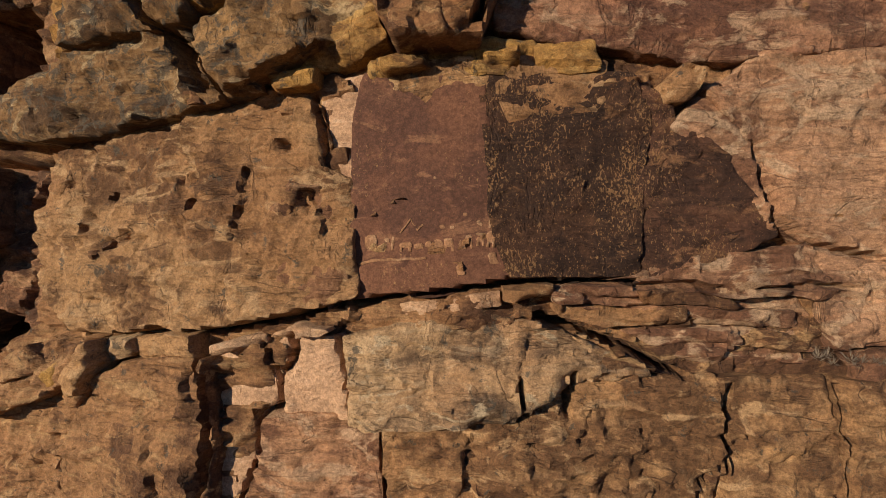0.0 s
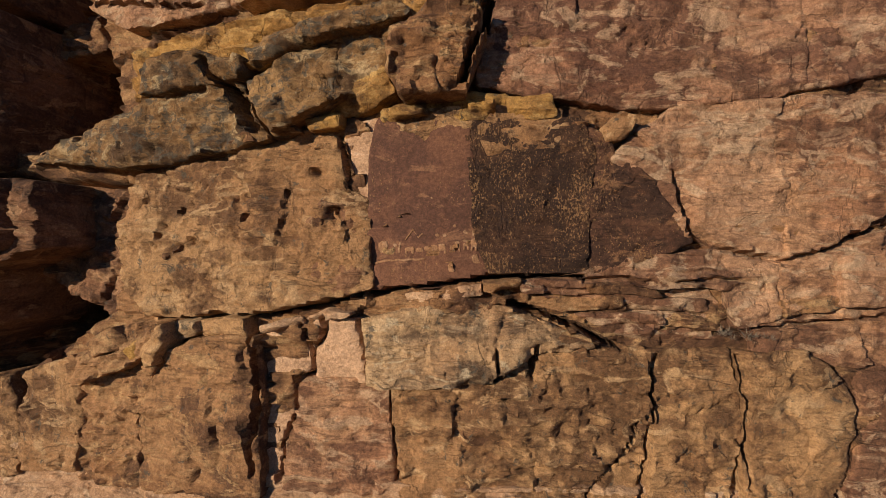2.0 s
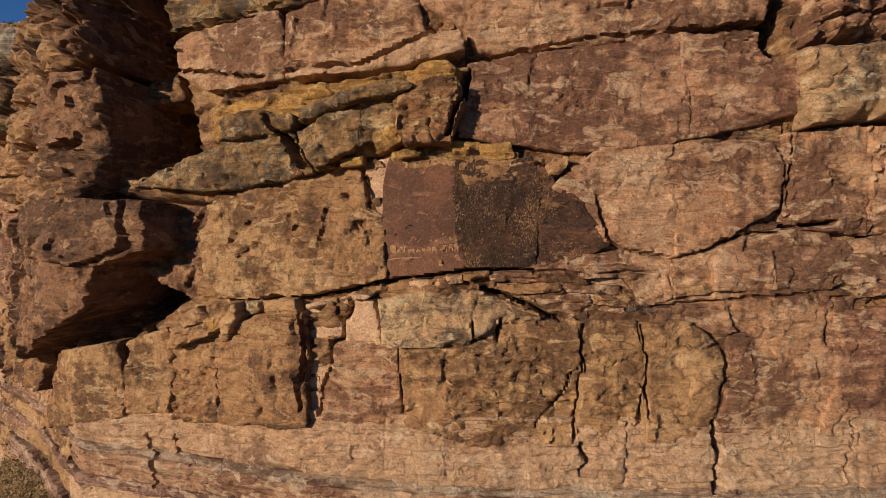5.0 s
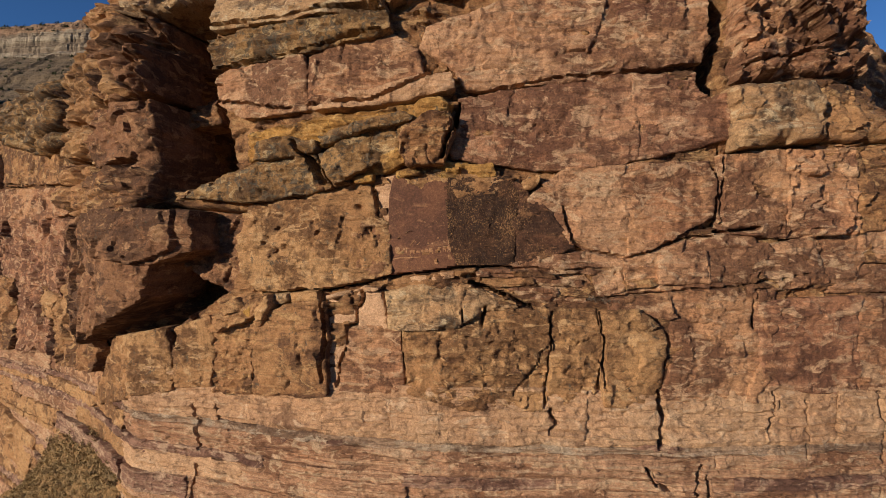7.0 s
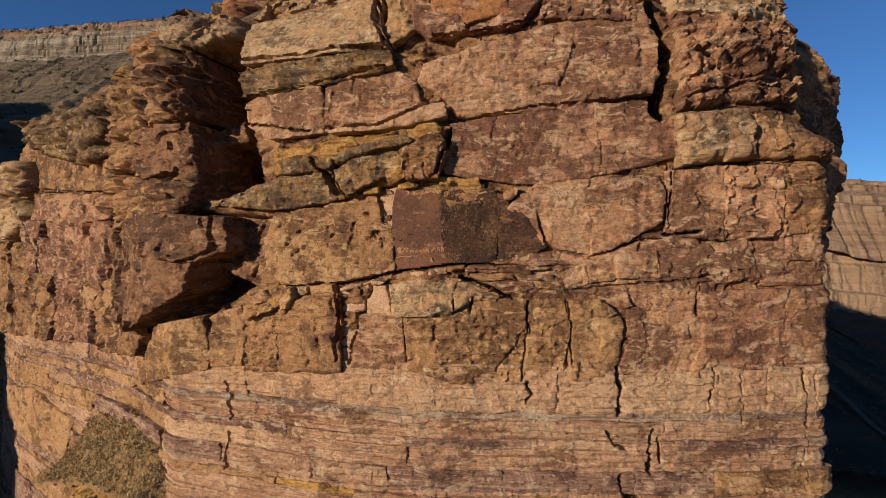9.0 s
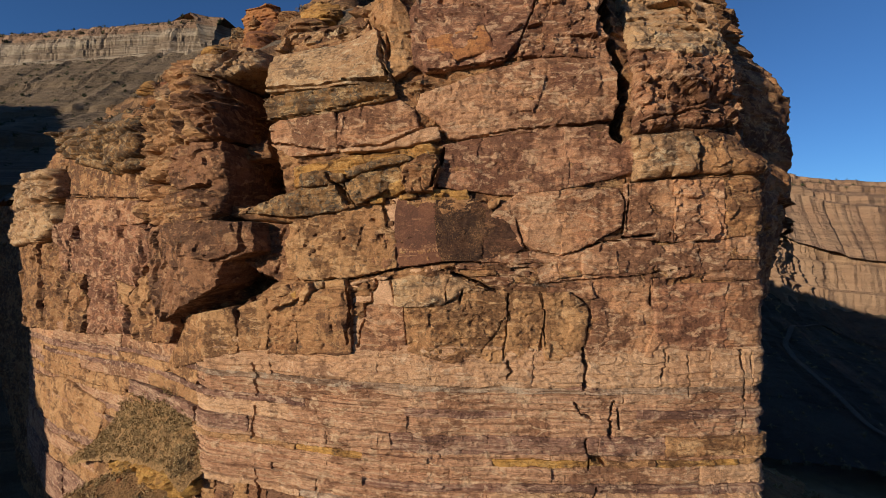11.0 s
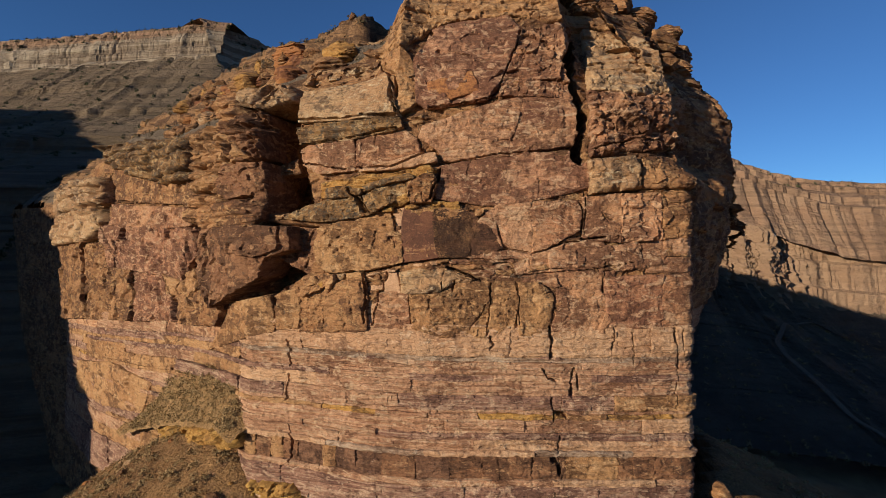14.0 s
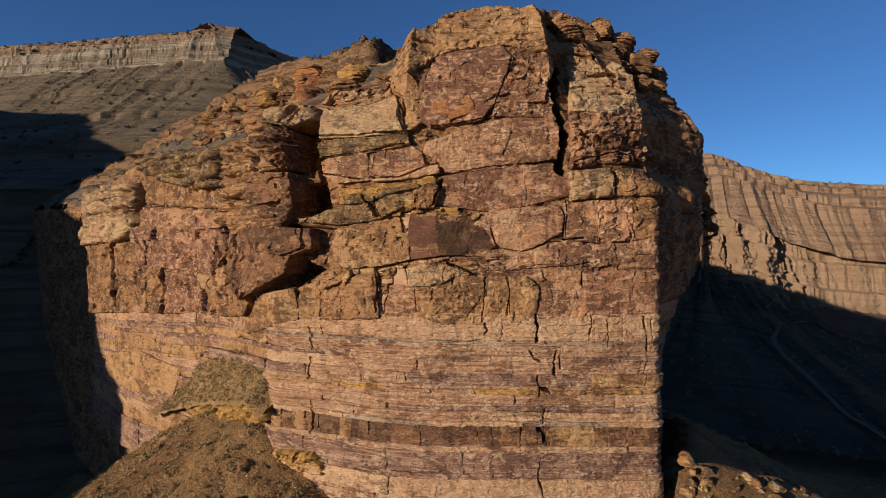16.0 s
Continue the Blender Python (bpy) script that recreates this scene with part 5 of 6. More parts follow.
# rock ledges on the slope above the edge
LEDGE = [(-2.5, -9.0, 0.6), (0, 0, 0.9), (0.3, 2.4, 1.0), (1.5, 2.8, 1.0), (1.2, 3.6, 1.0), (1.9, 5.4, 1.0), (4, 6.2, 0.8), (9, 4.6, 0.6), (10.5, -3, 0.4)]
for k, (line, material, label) in enumerate((
        ([(-70, 72, 47), (-56, 60, 49.5), (-47, 55, 51.5), (-39, 50, 50.5)], BROWN, "ochre and red rock ledge above the cliff edge"),
        ([(-52, 78, 56), (-38, 68, 56), (-26, 60, 55.5), (-12, 52, 53), (0, 46, 48)], TAN, "ochre rock ledge on the skyline"),
        ([(-36, 37, 42), (-27, 34, 44), (-18, 31, 47), (-9, 28, 48.5), (-3, 26, 50)], GREY, "grey bedded sandstone ledge above the cliff"),
        ([(14, 28, 50.5), (19, 28, 52.2), (25, 29, 52.8), (30, 31, 51), (33, 32, 48.5), (39, 35.5, 43), (44, 42, 34)], BROWN, "dark brown knobbly rock on top of the cliff"),
        ([(-60, 54, 39.5), (-48, 45, 40.5), (-38, 38, 40.5)], BROWN, "brown rock ledge above the left wing"))):
    ribbon("rock_ledge", line, LEDGE, material, 1.5, 0.22, label, 500 + 20 * k, 0.35, 0.3, 8, 6, 1.6)

# bench of soil on the yellow band beside the nose
def bench():
    us, uo = np.arange(-62, -20.0, 0.35), np.linspace(-0.8, 2.5, 18)
    gs, go = [a.ravel() for a in np.meshgrid(us, uo, indexing="ij")]
    high = np.interp(gs, [-60, -50, -46, -38, -30, -25, -22.5, -20.6], [-3, 3, 7, 9.4, 11, 10.6, 8.6, 5]) + 1.1 * fbm(gs * 0.35, 0 * gs, 14, 4)
    low = np.interp(gs, [-60, -44, -35, -24, -21], [-5, 0, 2.6, 4.8, 4.4])
    f = np.clip((go + 0.4) / 2.8, 0, 1)
    z = high + (low - high) * f - 2.5 * np.maximum(go - 2.4, 0) + 0.5 * fbm(gs * 0.5, go * 0.7, 4, 5)
    verts = wall(gs, z, go)
    verts[:, 2] = z
    ob = link("bench", verts, grid_quads(len(us), len(uo)).reshape(-1, 4)[:, ::-1], BENCH_SOIL, sharp=0)
    tagged(ob, "steep bench of dry soil with sagebrush beside the cliff", "slope", kind="structure")


bench()
rock([(-44, -2.6), (-30, 1.2), (-20.8, 3.1), (-20.8, 4.7), (-30, 3.3), (-44, -0.4)], 2.1, YELLOW, rough=0.25, facet=0.4, size=1.6, beds=0.2, depth=2.6, edge=0.45, label="bright ochre band of sandstone")
rock([(-100, -6), (-75, -4), (-56, -1), (-53, 4), (-72, 4.5), (-99, 0.5)], 0.6, TAN, rough=0.2, facet=0.2, size=3, crag=0.5, label="ochre crumbling band of sandstone")
rock([(-19.6, -0.4), (-14.2, -0.2), (-12.2, -1.9), (-12.6, -2.7), (-15.8, -2.5), (-19.6, -2.2)], 0.9, YELLOW, rough=0.25, facet=0.4, size=1.6, beds=0.2, depth=2.6, edge=0.4, label="bright ochre band of sandstone")

# dirt road on the shaded valley side
def road():
    line = np.array([(330, 300, 0), (284, 304.5, 0), (256, 307, 0), (228, 300, 0), (207, 287, 0), (193, 272, 0), (190, 259, 0), (191, 242, 0), (191, 221, 0), (192, 209, 0), (197, 196, 0), (215, 170, 0)], float)
    k = np.linspace(0, len(line) - 1, 120)
    x, y = np.interp(k, np.arange(len(line)), line[:, 0]), np.interp(k, np.arange(len(line)), line[:, 1])
    soft = np.hanning(11) / np.hanning(11).sum()
    x, y = [np.convolve(np.pad(v, 5, mode="edge"), soft, "valid") for v in (x, y)]
    tx, ty = np.gradient(x), np.gradient(y)
    n = np.hypot(tx, ty)
    across = np.linspace(-1.4, 1.4, 5)
    gx, gy = (x[:, None] - ty[:, None] / n[:, None] * across), (y[:, None] + tx[:, None] / n[:, None] * across)
    z = mesh_points("valley_slope", x, y)[:, 2]
    z = np.convolve(np.pad(z, 5, mode="edge"), soft, "valid") + 3.2
    verts = np.stack([gx, gy, np.repeat(z[:, None], 5, 1) - 0.06 * across ** 2], -1).reshape(-1, 3)
    ob = link("road", verts, grid_quads(120, 5).reshape(-1, 4), DUST, sharp=0)
    tagged(ob, "pale dirt road winding along the shaded valley", "road", kind="structure")


def mesh_points(name, xs, ys):
    """The points of a built surface nearest to the given places, seen from above."""
    ob = bpy.data.objects[name]
    co = np.empty(len(ob.data.vertices) * 3, np.float32)
    ob.data.vertices.foreach_get("co", co)
    co = co.reshape(-1, 3) + np.array(ob.location)
    near = [np.argmin((co[:, 0] - px) ** 2 + (co[:, 1] - py) ** 2) for px, py in zip(xs, ys)]
    return co[near] - np.array([0, 0, 0.3])


road()

# ---- pecked marks on the picture panel, as plain shapes ----


def mark(poly):
    rock(poly, 0.214, MARK, rough=0.0, facet=0.0, depth=0.06, edge=0.006, grow=0.0, cell=0.025, name="pecked_mark", parent=panel)


def stroke(line, half):
    """A thin pecked line."""
    for (s0, z0), (s1, z1) in zip(line, line[1:]):
        n = math.hypot(s1 - s0, z1 - z0)
        u, v = -(z1 - z0) / n * half, (s1 - s0) / n * half
        mark([(s0 + u, z0 + v), (s1 + u, z1 + v), (s1 - u, z1 - v), (s0 - u, z0 - v)])


mark([(-1.80, 25.25), (-1.70, 25.33), (-1.58, 25.33), (-1.52, 25.16), (-1.52, 24.96), (-1.60, 24.92), (-1.74, 24.92), (-1.80, 25.04)])
mark([(-1.32, 25.24), (-1.28, 25.26), (-1.22, 25.26), (-1.20, 25.22), (-1.20, 25.15), (-1.22, 25.14), (-1.30, 25.14), (-1.32, 25.18)])
mark([(-0.96, 25.13), (-0.86, 25.16), (-0.74, 25.16), (-0.68, 25.10), (-0.68, 25.02), (-0.76, 25.00), (-0.90, 25.00), (-0.96, 25.05)])
mark([(-0.64, 25.08), (-0.58, 25.11), (-0.48, 25.11), (-0.44, 25.06), (-0.44, 24.98), (-0.50, 24.97), (-0.60, 24.97), (-0.64, 25.01)])
mark([(-0.42, 25.11), (-0.38, 25.13), (-0.30, 25.13), (-0.28, 25.08), (-0.28, 25.01), (-0.32, 25.00), (-0.38, 25.00), (-0.42, 25.04)])
mark([(-0.22, 25.15), (-0.18, 25.18), (-0.08, 25.18), (-0.04, 25.11), (-0.04, 25.02), (-0.10, 25.01), (-0.20, 25.01), (-0.22, 25.06)])
mark([(-0.02, 25.20), (0.04, 25.24), (0.14, 25.24), (0.18, 25.16), (0.18, 25.05), (0.12, 25.03), (0.02, 25.03), (-0.02, 25.09)])
mark([(0.24, 25.23), (0.28, 25.28), (0.38, 25.28), (0.40, 25.18), (0.40, 25.06), (0.36, 25.04), (0.28, 25.04), (0.24, 25.11)])
mark([(0.46, 25.25), (0.54, 25.29), (0.66, 25.29), (0.70, 25.21), (0.70, 25.11), (0.64, 25.09), (0.50, 25.09), (0.46, 25.15)])
mark([(0.78, 25.27), (0.84, 25.31), (0.94, 25.31), (0.98, 25.23), (0.98, 25.13), (0.92, 25.11), (0.82, 25.11), (0.78, 25.17)])
mark([(1.06, 25.31), (1.12, 25.36), (1.20, 25.36), (1.24, 25.25), (1.24, 25.12), (1.18, 25.09), (1.10, 25.09), (1.06, 25.17)])
mark([(0.82, 25.58), (0.86, 25.61), (0.92, 25.61), (0.94, 25.56), (0.94, 25.50), (0.92, 25.49), (0.86, 25.49), (0.82, 25.52)])
mark([(1.08, 25.58), (1.10, 25.61), (1.14, 25.61), (1.14, 25.54), (1.14, 25.45), (1.12, 25.43), (1.10, 25.43), (1.08, 25.48)])
mark([(-0.14, 25.52), (-0.10, 25.54), (-0.06, 25.54), (-0.04, 25.51), (-0.04, 25.46), (-0.06, 25.45), (-0.12, 25.45), (-0.14, 25.48)])
mark([(0.08, 25.51), (0.10, 25.52), (0.16, 25.52), (0.18, 25.49), (0.18, 25.45), (0.14, 25.44), (0.10, 25.44), (0.08, 25.47)])
mark([(0.46, 25.76), (0.50, 25.78), (0.56, 25.78), (0.58, 25.74), (0.58, 25.70), (0.54, 25.69), (0.48, 25.69), (0.46, 25.72)])
mark([(0.22, 24.55), (0.28, 24.60), (0.38, 24.60), (0.42, 24.50), (0.42, 24.38), (0.36, 24.36), (0.26, 24.36), (0.22, 24.43)])
mark([(-0.20, 26.67), (-0.18, 26.68), (-0.16, 26.68), (-0.14, 26.65), (-0.14, 26.63), (-0.16, 26.62), (-0.20, 26.62), (-0.20, 26.64)])
mark([(1.06, 24.83), (1.12, 24.88), (1.24, 24.88), (1.28, 24.77), (1.28, 24.64), (1.22, 24.61), (1.10, 24.61), (1.06, 24.69)])
stroke([(-1.12, 24.95), (-1.12, 25.31)], 0.025)
stroke([(-0.92, 24.91), (-0.90, 25.04)], 0.03)
stroke([(-0.74, 24.91), (-0.74, 25.04)], 0.03)
stroke([(-0.00, 24.93), (0.02, 25.07)], 0.03)
stroke([(0.18, 24.93), (0.16, 25.07)], 0.03)
stroke([(0.50, 24.96), (0.52, 25.12)], 0.03)
stroke([(0.68, 24.96), (0.66, 25.12)], 0.03)
stroke([(0.82, 25.01), (0.84, 25.15)], 0.03)
stroke([(0.96, 25.01), (0.96, 25.15)], 0.03)
stroke([(1.08, 24.99), (1.12, 25.15)], 0.03)
stroke([(1.22, 24.99), (1.20, 25.15)], 0.03)
stroke([(-0.98, 25.39), (-0.74, 25.70), (-0.60, 25.42), (-0.46, 25.55)], 0.02)
stroke([(-1.94, 24.60), (-1.26, 24.66), (-0.44, 24.77)], 0.03)

# ---- scrub, grass, stones ----


def leaf_material(name, low, high):
    g = Graph(name, 0.9)
    tint = g.n.new("ShaderNodeNewGeometry").outputs["Random Per Island"]
    return g.finish(g.mix(tint, low, high), g.noise(9.0, 3), 0.2, 0.05)


SAGE = leaf_material("sage_leaf", (0.12, 0.082, 0.038), (0.34, 0.235, 0.115))
STRAW = leaf_material("dry_grass", (0.30, 0.20, 0.09), (0.42, 0.31, 0.16))
BRUSH = leaf_material("dark_brush_leaf", (0.060, 0.046, 0.025), (0.14, 0.102, 0.054))
JUNIPER = leaf_material("juniper_leaf", (0.030, 0.036, 0.016), (0.065, 0.066, 0.030))
TWIG = leaf_material("grey_twig", (0.12, 0.09, 0.065), (0.20, 0.155, 0.11))
seeds = np.random.RandomState(12)


def tufts(places, radius, height, blades, width, spread):
    """Triangles for many small clumps of leaves or blades round the given places."""
    verts = []
    for x, y, z in places:
        k = seeds.uniform(0.6, 1.4)
        a = seeds.uniform(0, 2 * np.pi, blades)
        r = radius * k * np.sqrt(seeds.uniform(0, 1, blades))
        up = height * k * seeds.uniform(0.15, 1.0, blades) * (1.15 - 0.7 * (r / (radius * k)) ** 2)
        px, py, pz = x + r * np.cos(a) * spread, y + r * np.sin(a) * spread, z + up * 0.45
        tx, ty, tz = x + r * np.cos(a), y + r * np.sin(a), z + up
        b = seeds.uniform(0, 2 * np.pi, blades)
        w = width * k * seeds.uniform(0.6, 1.5, blades)
        one = np.stack([px - w * np.cos(b), py - w * np.sin(b), pz], -1)
        two = np.stack([px + w * np.cos(b), py + w * np.sin(b), pz], -1)
        verts.append(np.stack([one, two, np.stack([tx, ty, tz], -1)], 1).reshape(-1, 3))
    verts = np.concatenate(verts)
    return verts, np.arange(len(verts)).reshape(-1, 3)


def clumps(places, radius, height, leaves, size):
    """Low rounded bushes: many small leaves that point every way."""
    verts = []
    for x, y, z in places:
        k = seeds.uniform(0.45, 1.45)
        way = seeds.normal(size=(leaves, 3))
        way /= np.linalg.norm(way, axis=1)[:, None]
        far = seeds.uniform(0.25, 1.0, leaves)[:, None] ** 0.6 * (1 + 0.25 * np.sin(3 * way[:, :1] + 5 * way[:, 1:2] + 9 * k))
        mid = np.array([x, y, z]) + way * far * np.array([radius * k, radius * k, height * k])
        mid[:, 2] = np.maximum(mid[:, 2], z)
        verts.append((mid[:, None, :] + seeds.normal(size=(leaves, 3, 3)) * size * k).reshape(-1, 3))
    verts = np.concatenate(verts)
    return verts, np.arange(len(verts)).reshape(-1, 3)


def on_ground(count, x0, x1, y0, y1, least, most):
    x, y = seeds.uniform(x0, x1, count), seeds.uniform(y0, y1, count)
    d, _ = near_wall(x, y)
    ok = (d > least) & (d < most)
    x, y = x[ok], y[ok]
    return np.stack([x, y, ground_height(x, y) - 0.08], -1)


def on_hill(count, x0, x1, y0, y1):
    x, y = seeds.uniform(x0, x1, count), seeds.uniform(y0, y1, count)
    z, back = hill_height(x, y)
    ok = back > 1.5
    return np.stack([x[ok], y[ok], z[ok] - 0.1], -1)


def stuff(name, verts, tris, material, label, category):
    tagged(link(name, verts, tris, material, sharp=0), label, category, kind="stuff")


stuff("sagebrush", *clumps(on_ground(3800, -95, -14, -10, 75, 0.8, 26), 0.62, 0.56, 90, 0.085), SAGE, "grey-green sagebrush scattered over the talus", "shrub")
bench_s, bench_o = seeds.uniform(-58, -21.2, 1500), seeds.uniform(-0.2, 2.4, 1500)
bench_high = np.interp(bench_s, [-60, -50, -46, -38, -30, -25, -22.5, -20.6], [-3, 3, 7, 9.4, 11, 10.6, 8.6, 5])
bench_low = np.interp(bench_s, [-60, -44, -35, -24, -21], [-5, 0, 2.6, 4.8, 4.4])
bench_places = wall(bench_s, bench_high + (bench_low - bench_high) * np.clip((bench_o + 0.4) / 2.8, 0, 1) + 0.1, bench_o)
stuff("bench_sagebrush", *clumps(bench_places[:420], 0.46, 0.42, 80, 0.06), SAGE, "grey-green sagebrush on the bench", "shrub")
stuff("bench_grass", *tufts(bench_places[420:], 0.34, 0.50, 16, 0.035, 0.5), STRAW, "straw-coloured dry grass on the bench", "grass")
stuff("dry_grass", *tufts(on_ground(5200, -95, -12, -10, 75, 0.5, 24), 0.28, 0.40, 18, 0.025, 0.4), STRAW, "straw-coloured dry grass tufts on the talus", "grass")
stuff("scrub", *tufts(on_ground(1400, 26, 110, 5, 90, 0.8, 45), 0.5, 0.55, 30, 0.10, 0.7), STRAW, "pale dry scrub on the scree in the shade", "shrub")
stuff("hill_scrub", *clumps(on_hill(3200, -180, 0, 25, 160), 0.6, 0.55, 45, 0.12), BRUSH, "dark sagebrush on the slope above the cliff", "shrub")


def wall_place(s, z, out):
    return wall(np.array([s]), np.array([z]), np.array([out]))[0]


tuft_places = [wall_place(s + seeds.uniform(-0.5, 0.5), z + seeds.uniform(-0.05, 0.05), 0.35)
               for s, z in ((1.0, 30.6), (0.4, 30.6), (1.6, 30.7), (9.4, 22.3), (9.0, 22.4), (9.8, 22.3), (-7.6, 31.6), (-9.6, 22.8)) for _ in range(3)]
stuff("ledge_grass", *tufts(tuft_places, 0.24, 0.34, 40, 0.010, 0.35), TWIG, "dry bunch grass on a rock ledge", "grass")


def stone_mesh(seed, size):
    """A broken boulder: a rough block cut by random planes, with worn bedding."""
    bm = bmesh.new()
    bmesh.ops.create_icosphere(bm, subdivisions=5, radius=1.0)
    rng = random.Random(seed)
    cuts = [(Vector((rng.uniform(-1, 1), rng.uniform(-1, 1), rng.uniform(-0.6, 1))).normalized(), rng.uniform(0.50, 0.86)) for _ in range(14)]
    tilt = Vector((rng.uniform(-0.15, 0.15), rng.uniform(-0.15, 0.15), 1))
    layers = [rng.uniform(-1, 1) for _ in range(40)]
    for v in bm.verts:
        most = max(abs(v.co.x), abs(v.co.y), abs(v.co.z))
        v.co = v.co * (0.86 / most ** 0.65)
        for n, c in cuts:
            over = v.co.dot(n) - c
            if over > 0:
                v.co -= n * over * 0.92
        bed = (v.co.dot(tilt) + 0.05 * noise.noise(v.co * 2.0 + Vector((seed, 3, 0)))) * 6.5 + 20
        f = bed % 1
        side = Vector((v.co.x, v.co.y, 0))
        v.co += side * (0.10 * layers[int(bed) % 40] - 0.09 * max(0.0, 1 - min(f, 1 - f) / 0.14))
        v.co *= 1 + 0.10 * noise.noise(v.co * 1.7 + Vector((seed, 0, 0))) + 0.06 * noise.noise(v.co * 4.5 + Vector((0, seed, 0))) + 0.03 * noise.noise(v.co * 11.0)
        v.co = Vector((v.co.x * 1.2, v.co.y * 0.95, v.co.z * 0.75)) * size
    mesh = bpy.data.meshes.new("boulder")
    bm.to_mesh(mesh)
    bm.free()
    mesh.polygons.foreach_set("use_smooth", np.ones(len(mesh.polygons), bool))
    mesh.set_sharp_from_angle(angle=radians(32))
    return mesh


STONES = {}


def boulder(x, y, size, k, height, label, material=None, category="boulder", group="boulders on the talus", sink=0.28, turn=None):
    material = material or (TAN, BROWN, GREY, LICHEN, BROWN)[k % 5]
    key = (k % 7, material.name)
    if key not in STONES:
        STONES[key] = stone_mesh(k % 7, 1.0)
        STONES[key].materials.append(material)
    z = height(np.array([x]), np.array([y]))[0] if callable(height) else height
    ob = new("rock_outcrop" if category == "outcrop" else "boulder", STONES[key])
    ob.matrix_world = pose(x, y, z + sink * size, seeds.uniform(-12, 12), seeds.uniform(-12, 12), seeds.uniform(0, 360) if turn is None else turn) @ Matrix.Scale(size, 4)
    tagged(ob, label, category, group)


def hill_z(a, b):
    return hill_height(a, b)[0]


for k, (px, py, pz) in enumerate(on_ground(620, -70, -13, -8, 55, 1.0, 26)[:110]):
    boulder(px, py, 0.22 + 1.0 * seeds.uniform(0, 1) ** 4, k, ground_height, "broken tan and rust sandstone boulder on the talus slope", (TAN, RUST, GREY, OCHRE, BROWN)[k % 5])
for k, (px, py, pz) in enumerate(on_ground(620, 29, 54, 11, 23, 0.6, 24)[:80]):
    boulder(px, py, 0.3 + 0.9 * seeds.uniform(0, 1) ** 3, k, ground_height, "tan boulder on the sunlit scree beside the cliff foot")
# ledges of broken blocks that step up the slope behind the edge
for row, (level, x0, x1, size, mats) in enumerate(((44.0, -44, -15, 1.5, (TAN, BROWN, GREY)), (47.5, -44, -13, 2.1, (RUST, BROWN, TAN)), (51.0, -47, -12, 2.3, (OCHRE, RUST, BROWN)), (55.0, -46, -15, 2.1, (OCHRE, TAN, RUST)),
                                                    (57.5, -44, -24, 1.9, (BROWN, OCHRE, TAN)))):
    x = x0
    k = row * 3
    while x < x1:
        ys = np.arange(20, 75, 0.5)
        zs, back = hill_height(np.full(ys.shape, x), ys)
        good = np.where((back > 1.0) & (zs > level))[0]
        if len(good):
            big = size * seeds.uniform(0.55, 1.35)
            boulder(x, ys[good[0]] + seeds.uniform(-0.8, 0.8), big, k, level - 0.15 * big, "broken ochre and red rock outcrop on the slope above the cliff", mats[k % 3], "outcrop", "outcrops above the cliff edge", 0.15, seeds.uniform(-25, 25))
        x += size * seeds.uniform(0.8, 1.7) * (1.0 if seeds.uniform() < 0.8 else 2.0)
        k += 1
for k, (px, py, pz) in enumerate(on_hill(90, -48, -10, 28, 66)[:22]):
    boulder(px, py, 0.7 + 1.4 * seeds.uniform(0, 1) ** 2, k, hill_z, "weathered sandstone boulder on the slope above the cliff", None, "boulder", "boulders above the cliff edge", 0.15)
for k, (px, py, pz) in enumerate(on_hill(120, -95, -48, 28, 95)[:18]):
    boulder(px, py, 0.5 + 1.3 * seeds.uniform(0, 1) ** 3, k, hill_z, "weathered sandstone boulder on the slope above the cliff", None, "boulder", "boulders above the cliff edge", 0.15)
# dark rubble on the right shoulder of the dome
for k, (px, py, pz, big) in enumerate(((17, 27, 57.6, 2.4), (20.5, 28, 57.4, 2.6), (24, 28.6, 56.8, 2.6), (27.5, 29.6, 55.6, 2.5), (30.5, 30.6, 53.8, 2.3), (32.2, 30.6, 50.6, 2.2), (31.2, 28.2, 48.4, 2.1), (28.6, 27, 51.6, 2.3), (25, 26, 52.8, 2.2),
                                       (21.5, 25.2, 54.4, 2.1), (18.2, 24.6, 55.0, 2.0), (33.5, 31, 47.2, 2.2), (28.8, 24.6, 48.0, 1.7), (25.6, 23.6, 49.8, 1.7), (14.0, 26, 57.8, 2.4), (17.5, 24.8, 56.4, 2.0))):
    boulder(px, py, big, k, pz, "dark brown knobbly rock on the shoulder of the cliff", BROWN, "outcrop", "rubble on the cliff top", 0.0)


# ---- junipers and brush far off, one bare bush on the skyline ----


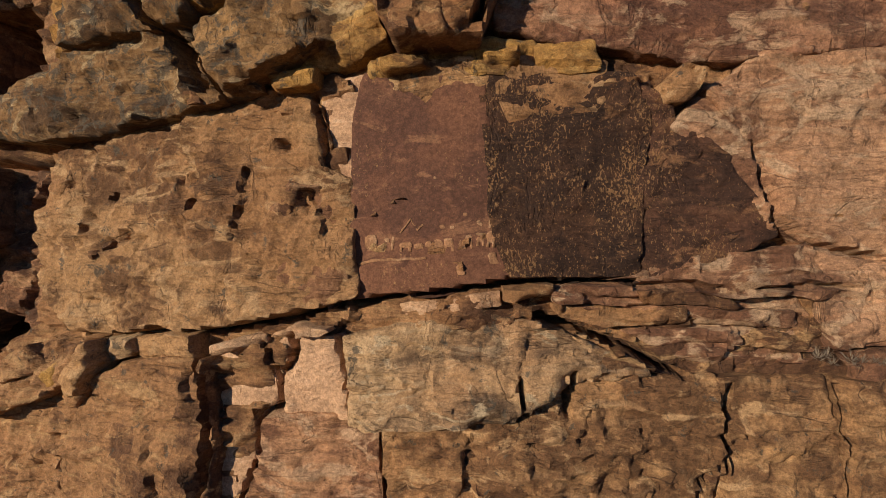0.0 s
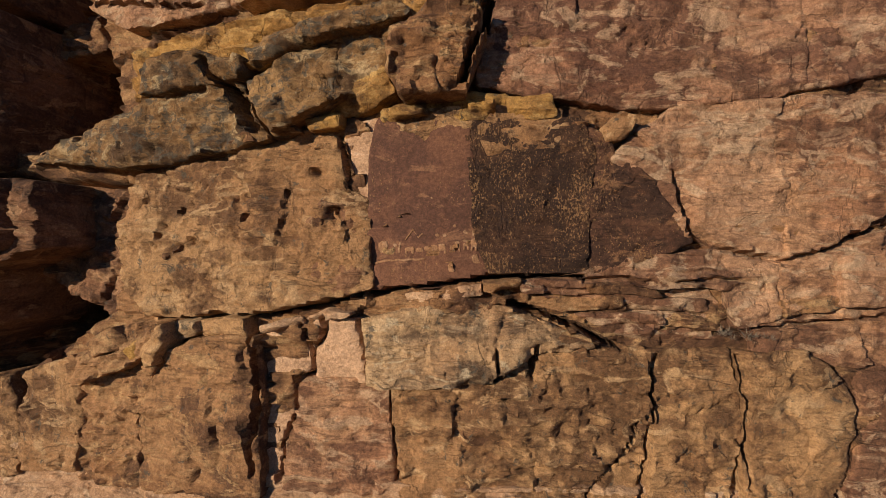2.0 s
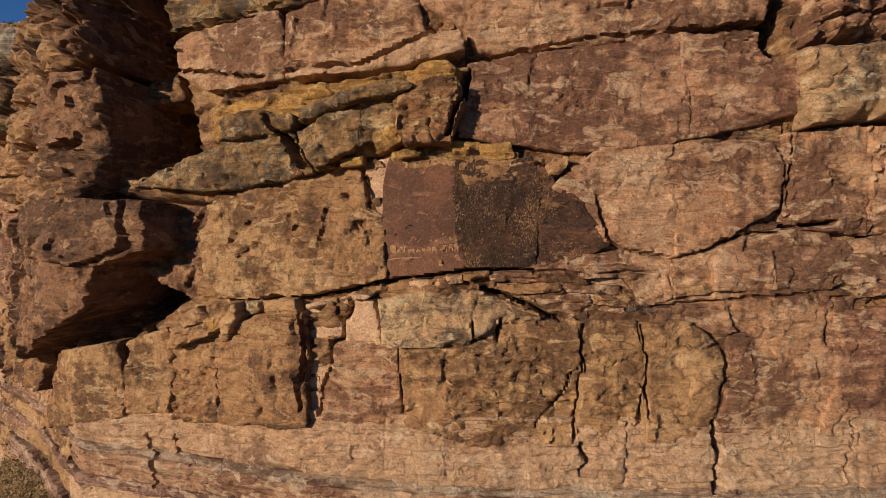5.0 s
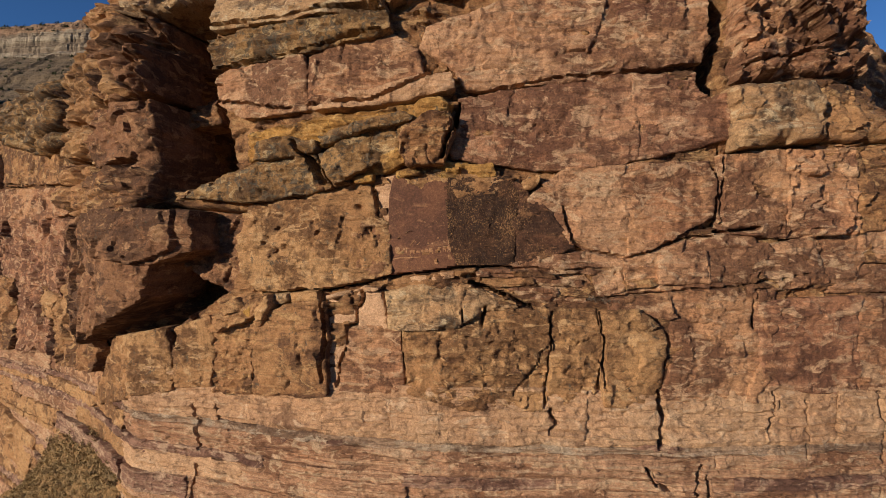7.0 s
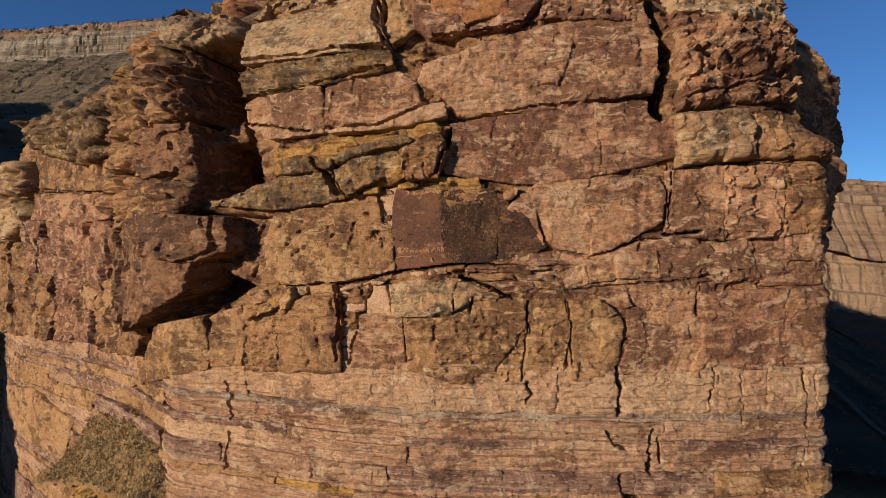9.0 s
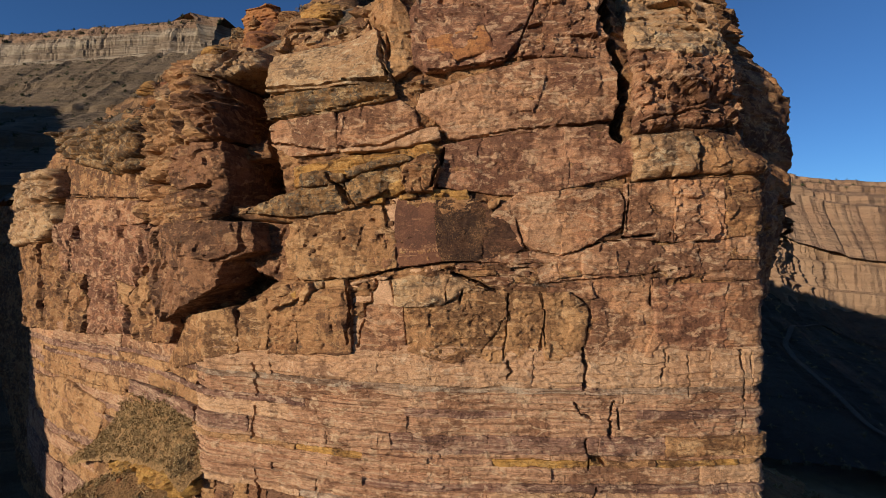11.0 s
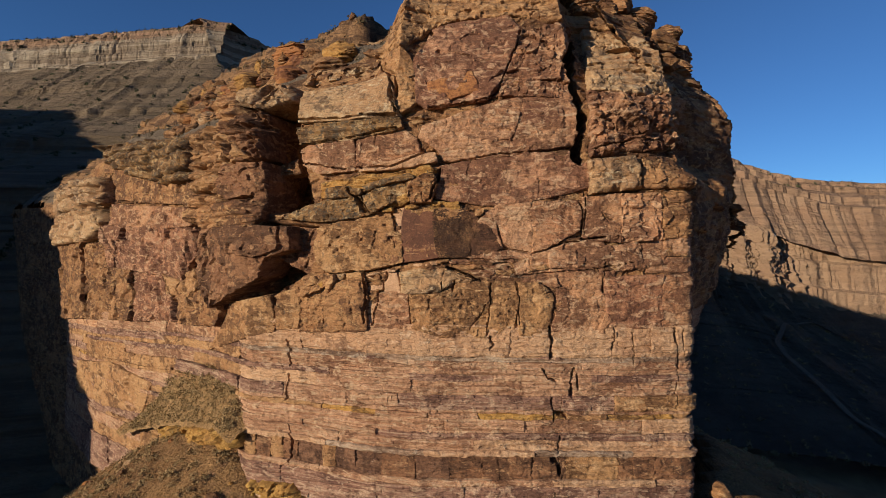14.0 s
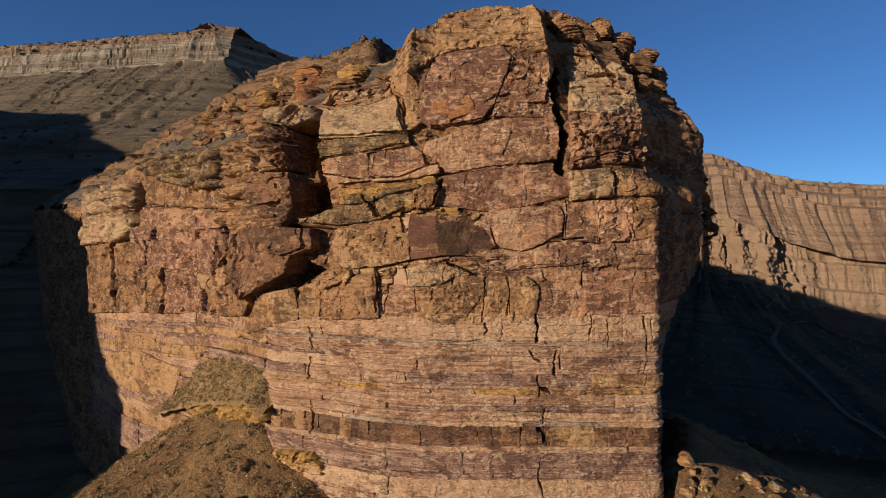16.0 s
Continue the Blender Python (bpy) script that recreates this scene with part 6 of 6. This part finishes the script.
stuff("juniper_scrub", *clumps(mesh_points("mesa_slope", seeds.uniform(-520, -60, 800), seeds.uniform(110, 395, 800)), 1.3, 1.5, 50, 0.4), JUNIPER, "dark juniper scrub dotted over the far slope", "shrub")
stuff("rim_juniper", *clumps(mesh_points("mesa_rim", seeds.uniform(-560, -120, 220), seeds.uniform(412, 450, 220)), 1.6, 2.2, 50, 0.5), JUNIPER, "dark junipers along the mesa rim", "shrub")
stuff("valley_scrub", *clumps(mesh_points("valley_slope", seeds.uniform(60, 380, 1500), seeds.uniform(140, 320, 1500)), 1.2, 1.0, 30, 0.35), SAGE, "dark scrub on the shaded valley slope", "shrub")
stuff("plateau_scrub", *clumps(mesh_points("canyon_rim", seeds.uniform(120, 420, 200), seeds.uniform(385, 460, 200)), 1.3, 1.5, 40, 0.4), JUNIPER, "dark scrub along the far rim", "shrub")


def bare_bush(x, y, z, size):
    """A leafless bush of forking grey twigs."""
    rng = random.Random(5)
    base = new("bush")
    base.location = (x, y, z)
    for k in range(22):
        verts, faces = [], []
        p = Vector((0, 0, 0))
        way = Vector((rng.uniform(-1, 1), rng.uniform(-1, 1), rng.uniform(0.7, 1.4))).normalized()
        for seg in range(5):
            r = 0.05 * size * (1 - seg / 5.5)
            side = way.orthogonal().normalized()
            for q in range(3):
                verts.append(p + (Matrix.Rotation(q * 2.094, 3, way) @ side) * r)
            p = p + way * size * 0.24
            way = (way + Vector((rng.uniform(-0.5, 0.5), rng.uniform(-0.5, 0.5), rng.uniform(-0.1, 0.3)))).normalized()
        for seg in range(4):
            for q in range(3):
                faces.append((seg * 3 + q, seg * 3 + (q + 1) % 3, seg * 3 + 3 + (q + 1) % 3, seg * 3 + 3 + q))
        mesh = bpy.data.meshes.new("branch")
        mesh.from_pydata([tuple(v) for v in verts], [], faces)
        mesh.materials.append(TWIG)
        twig = new("branch", mesh)
        twig.parent = base
    return tagged(base, "leafless grey-brown bush on the rocky skyline", "bush")


bare_bush(-25.5, 62, float(hill_height(np.array([-25.5]), np.array([62.0]))[0][0]) - 0.2, 2.4)
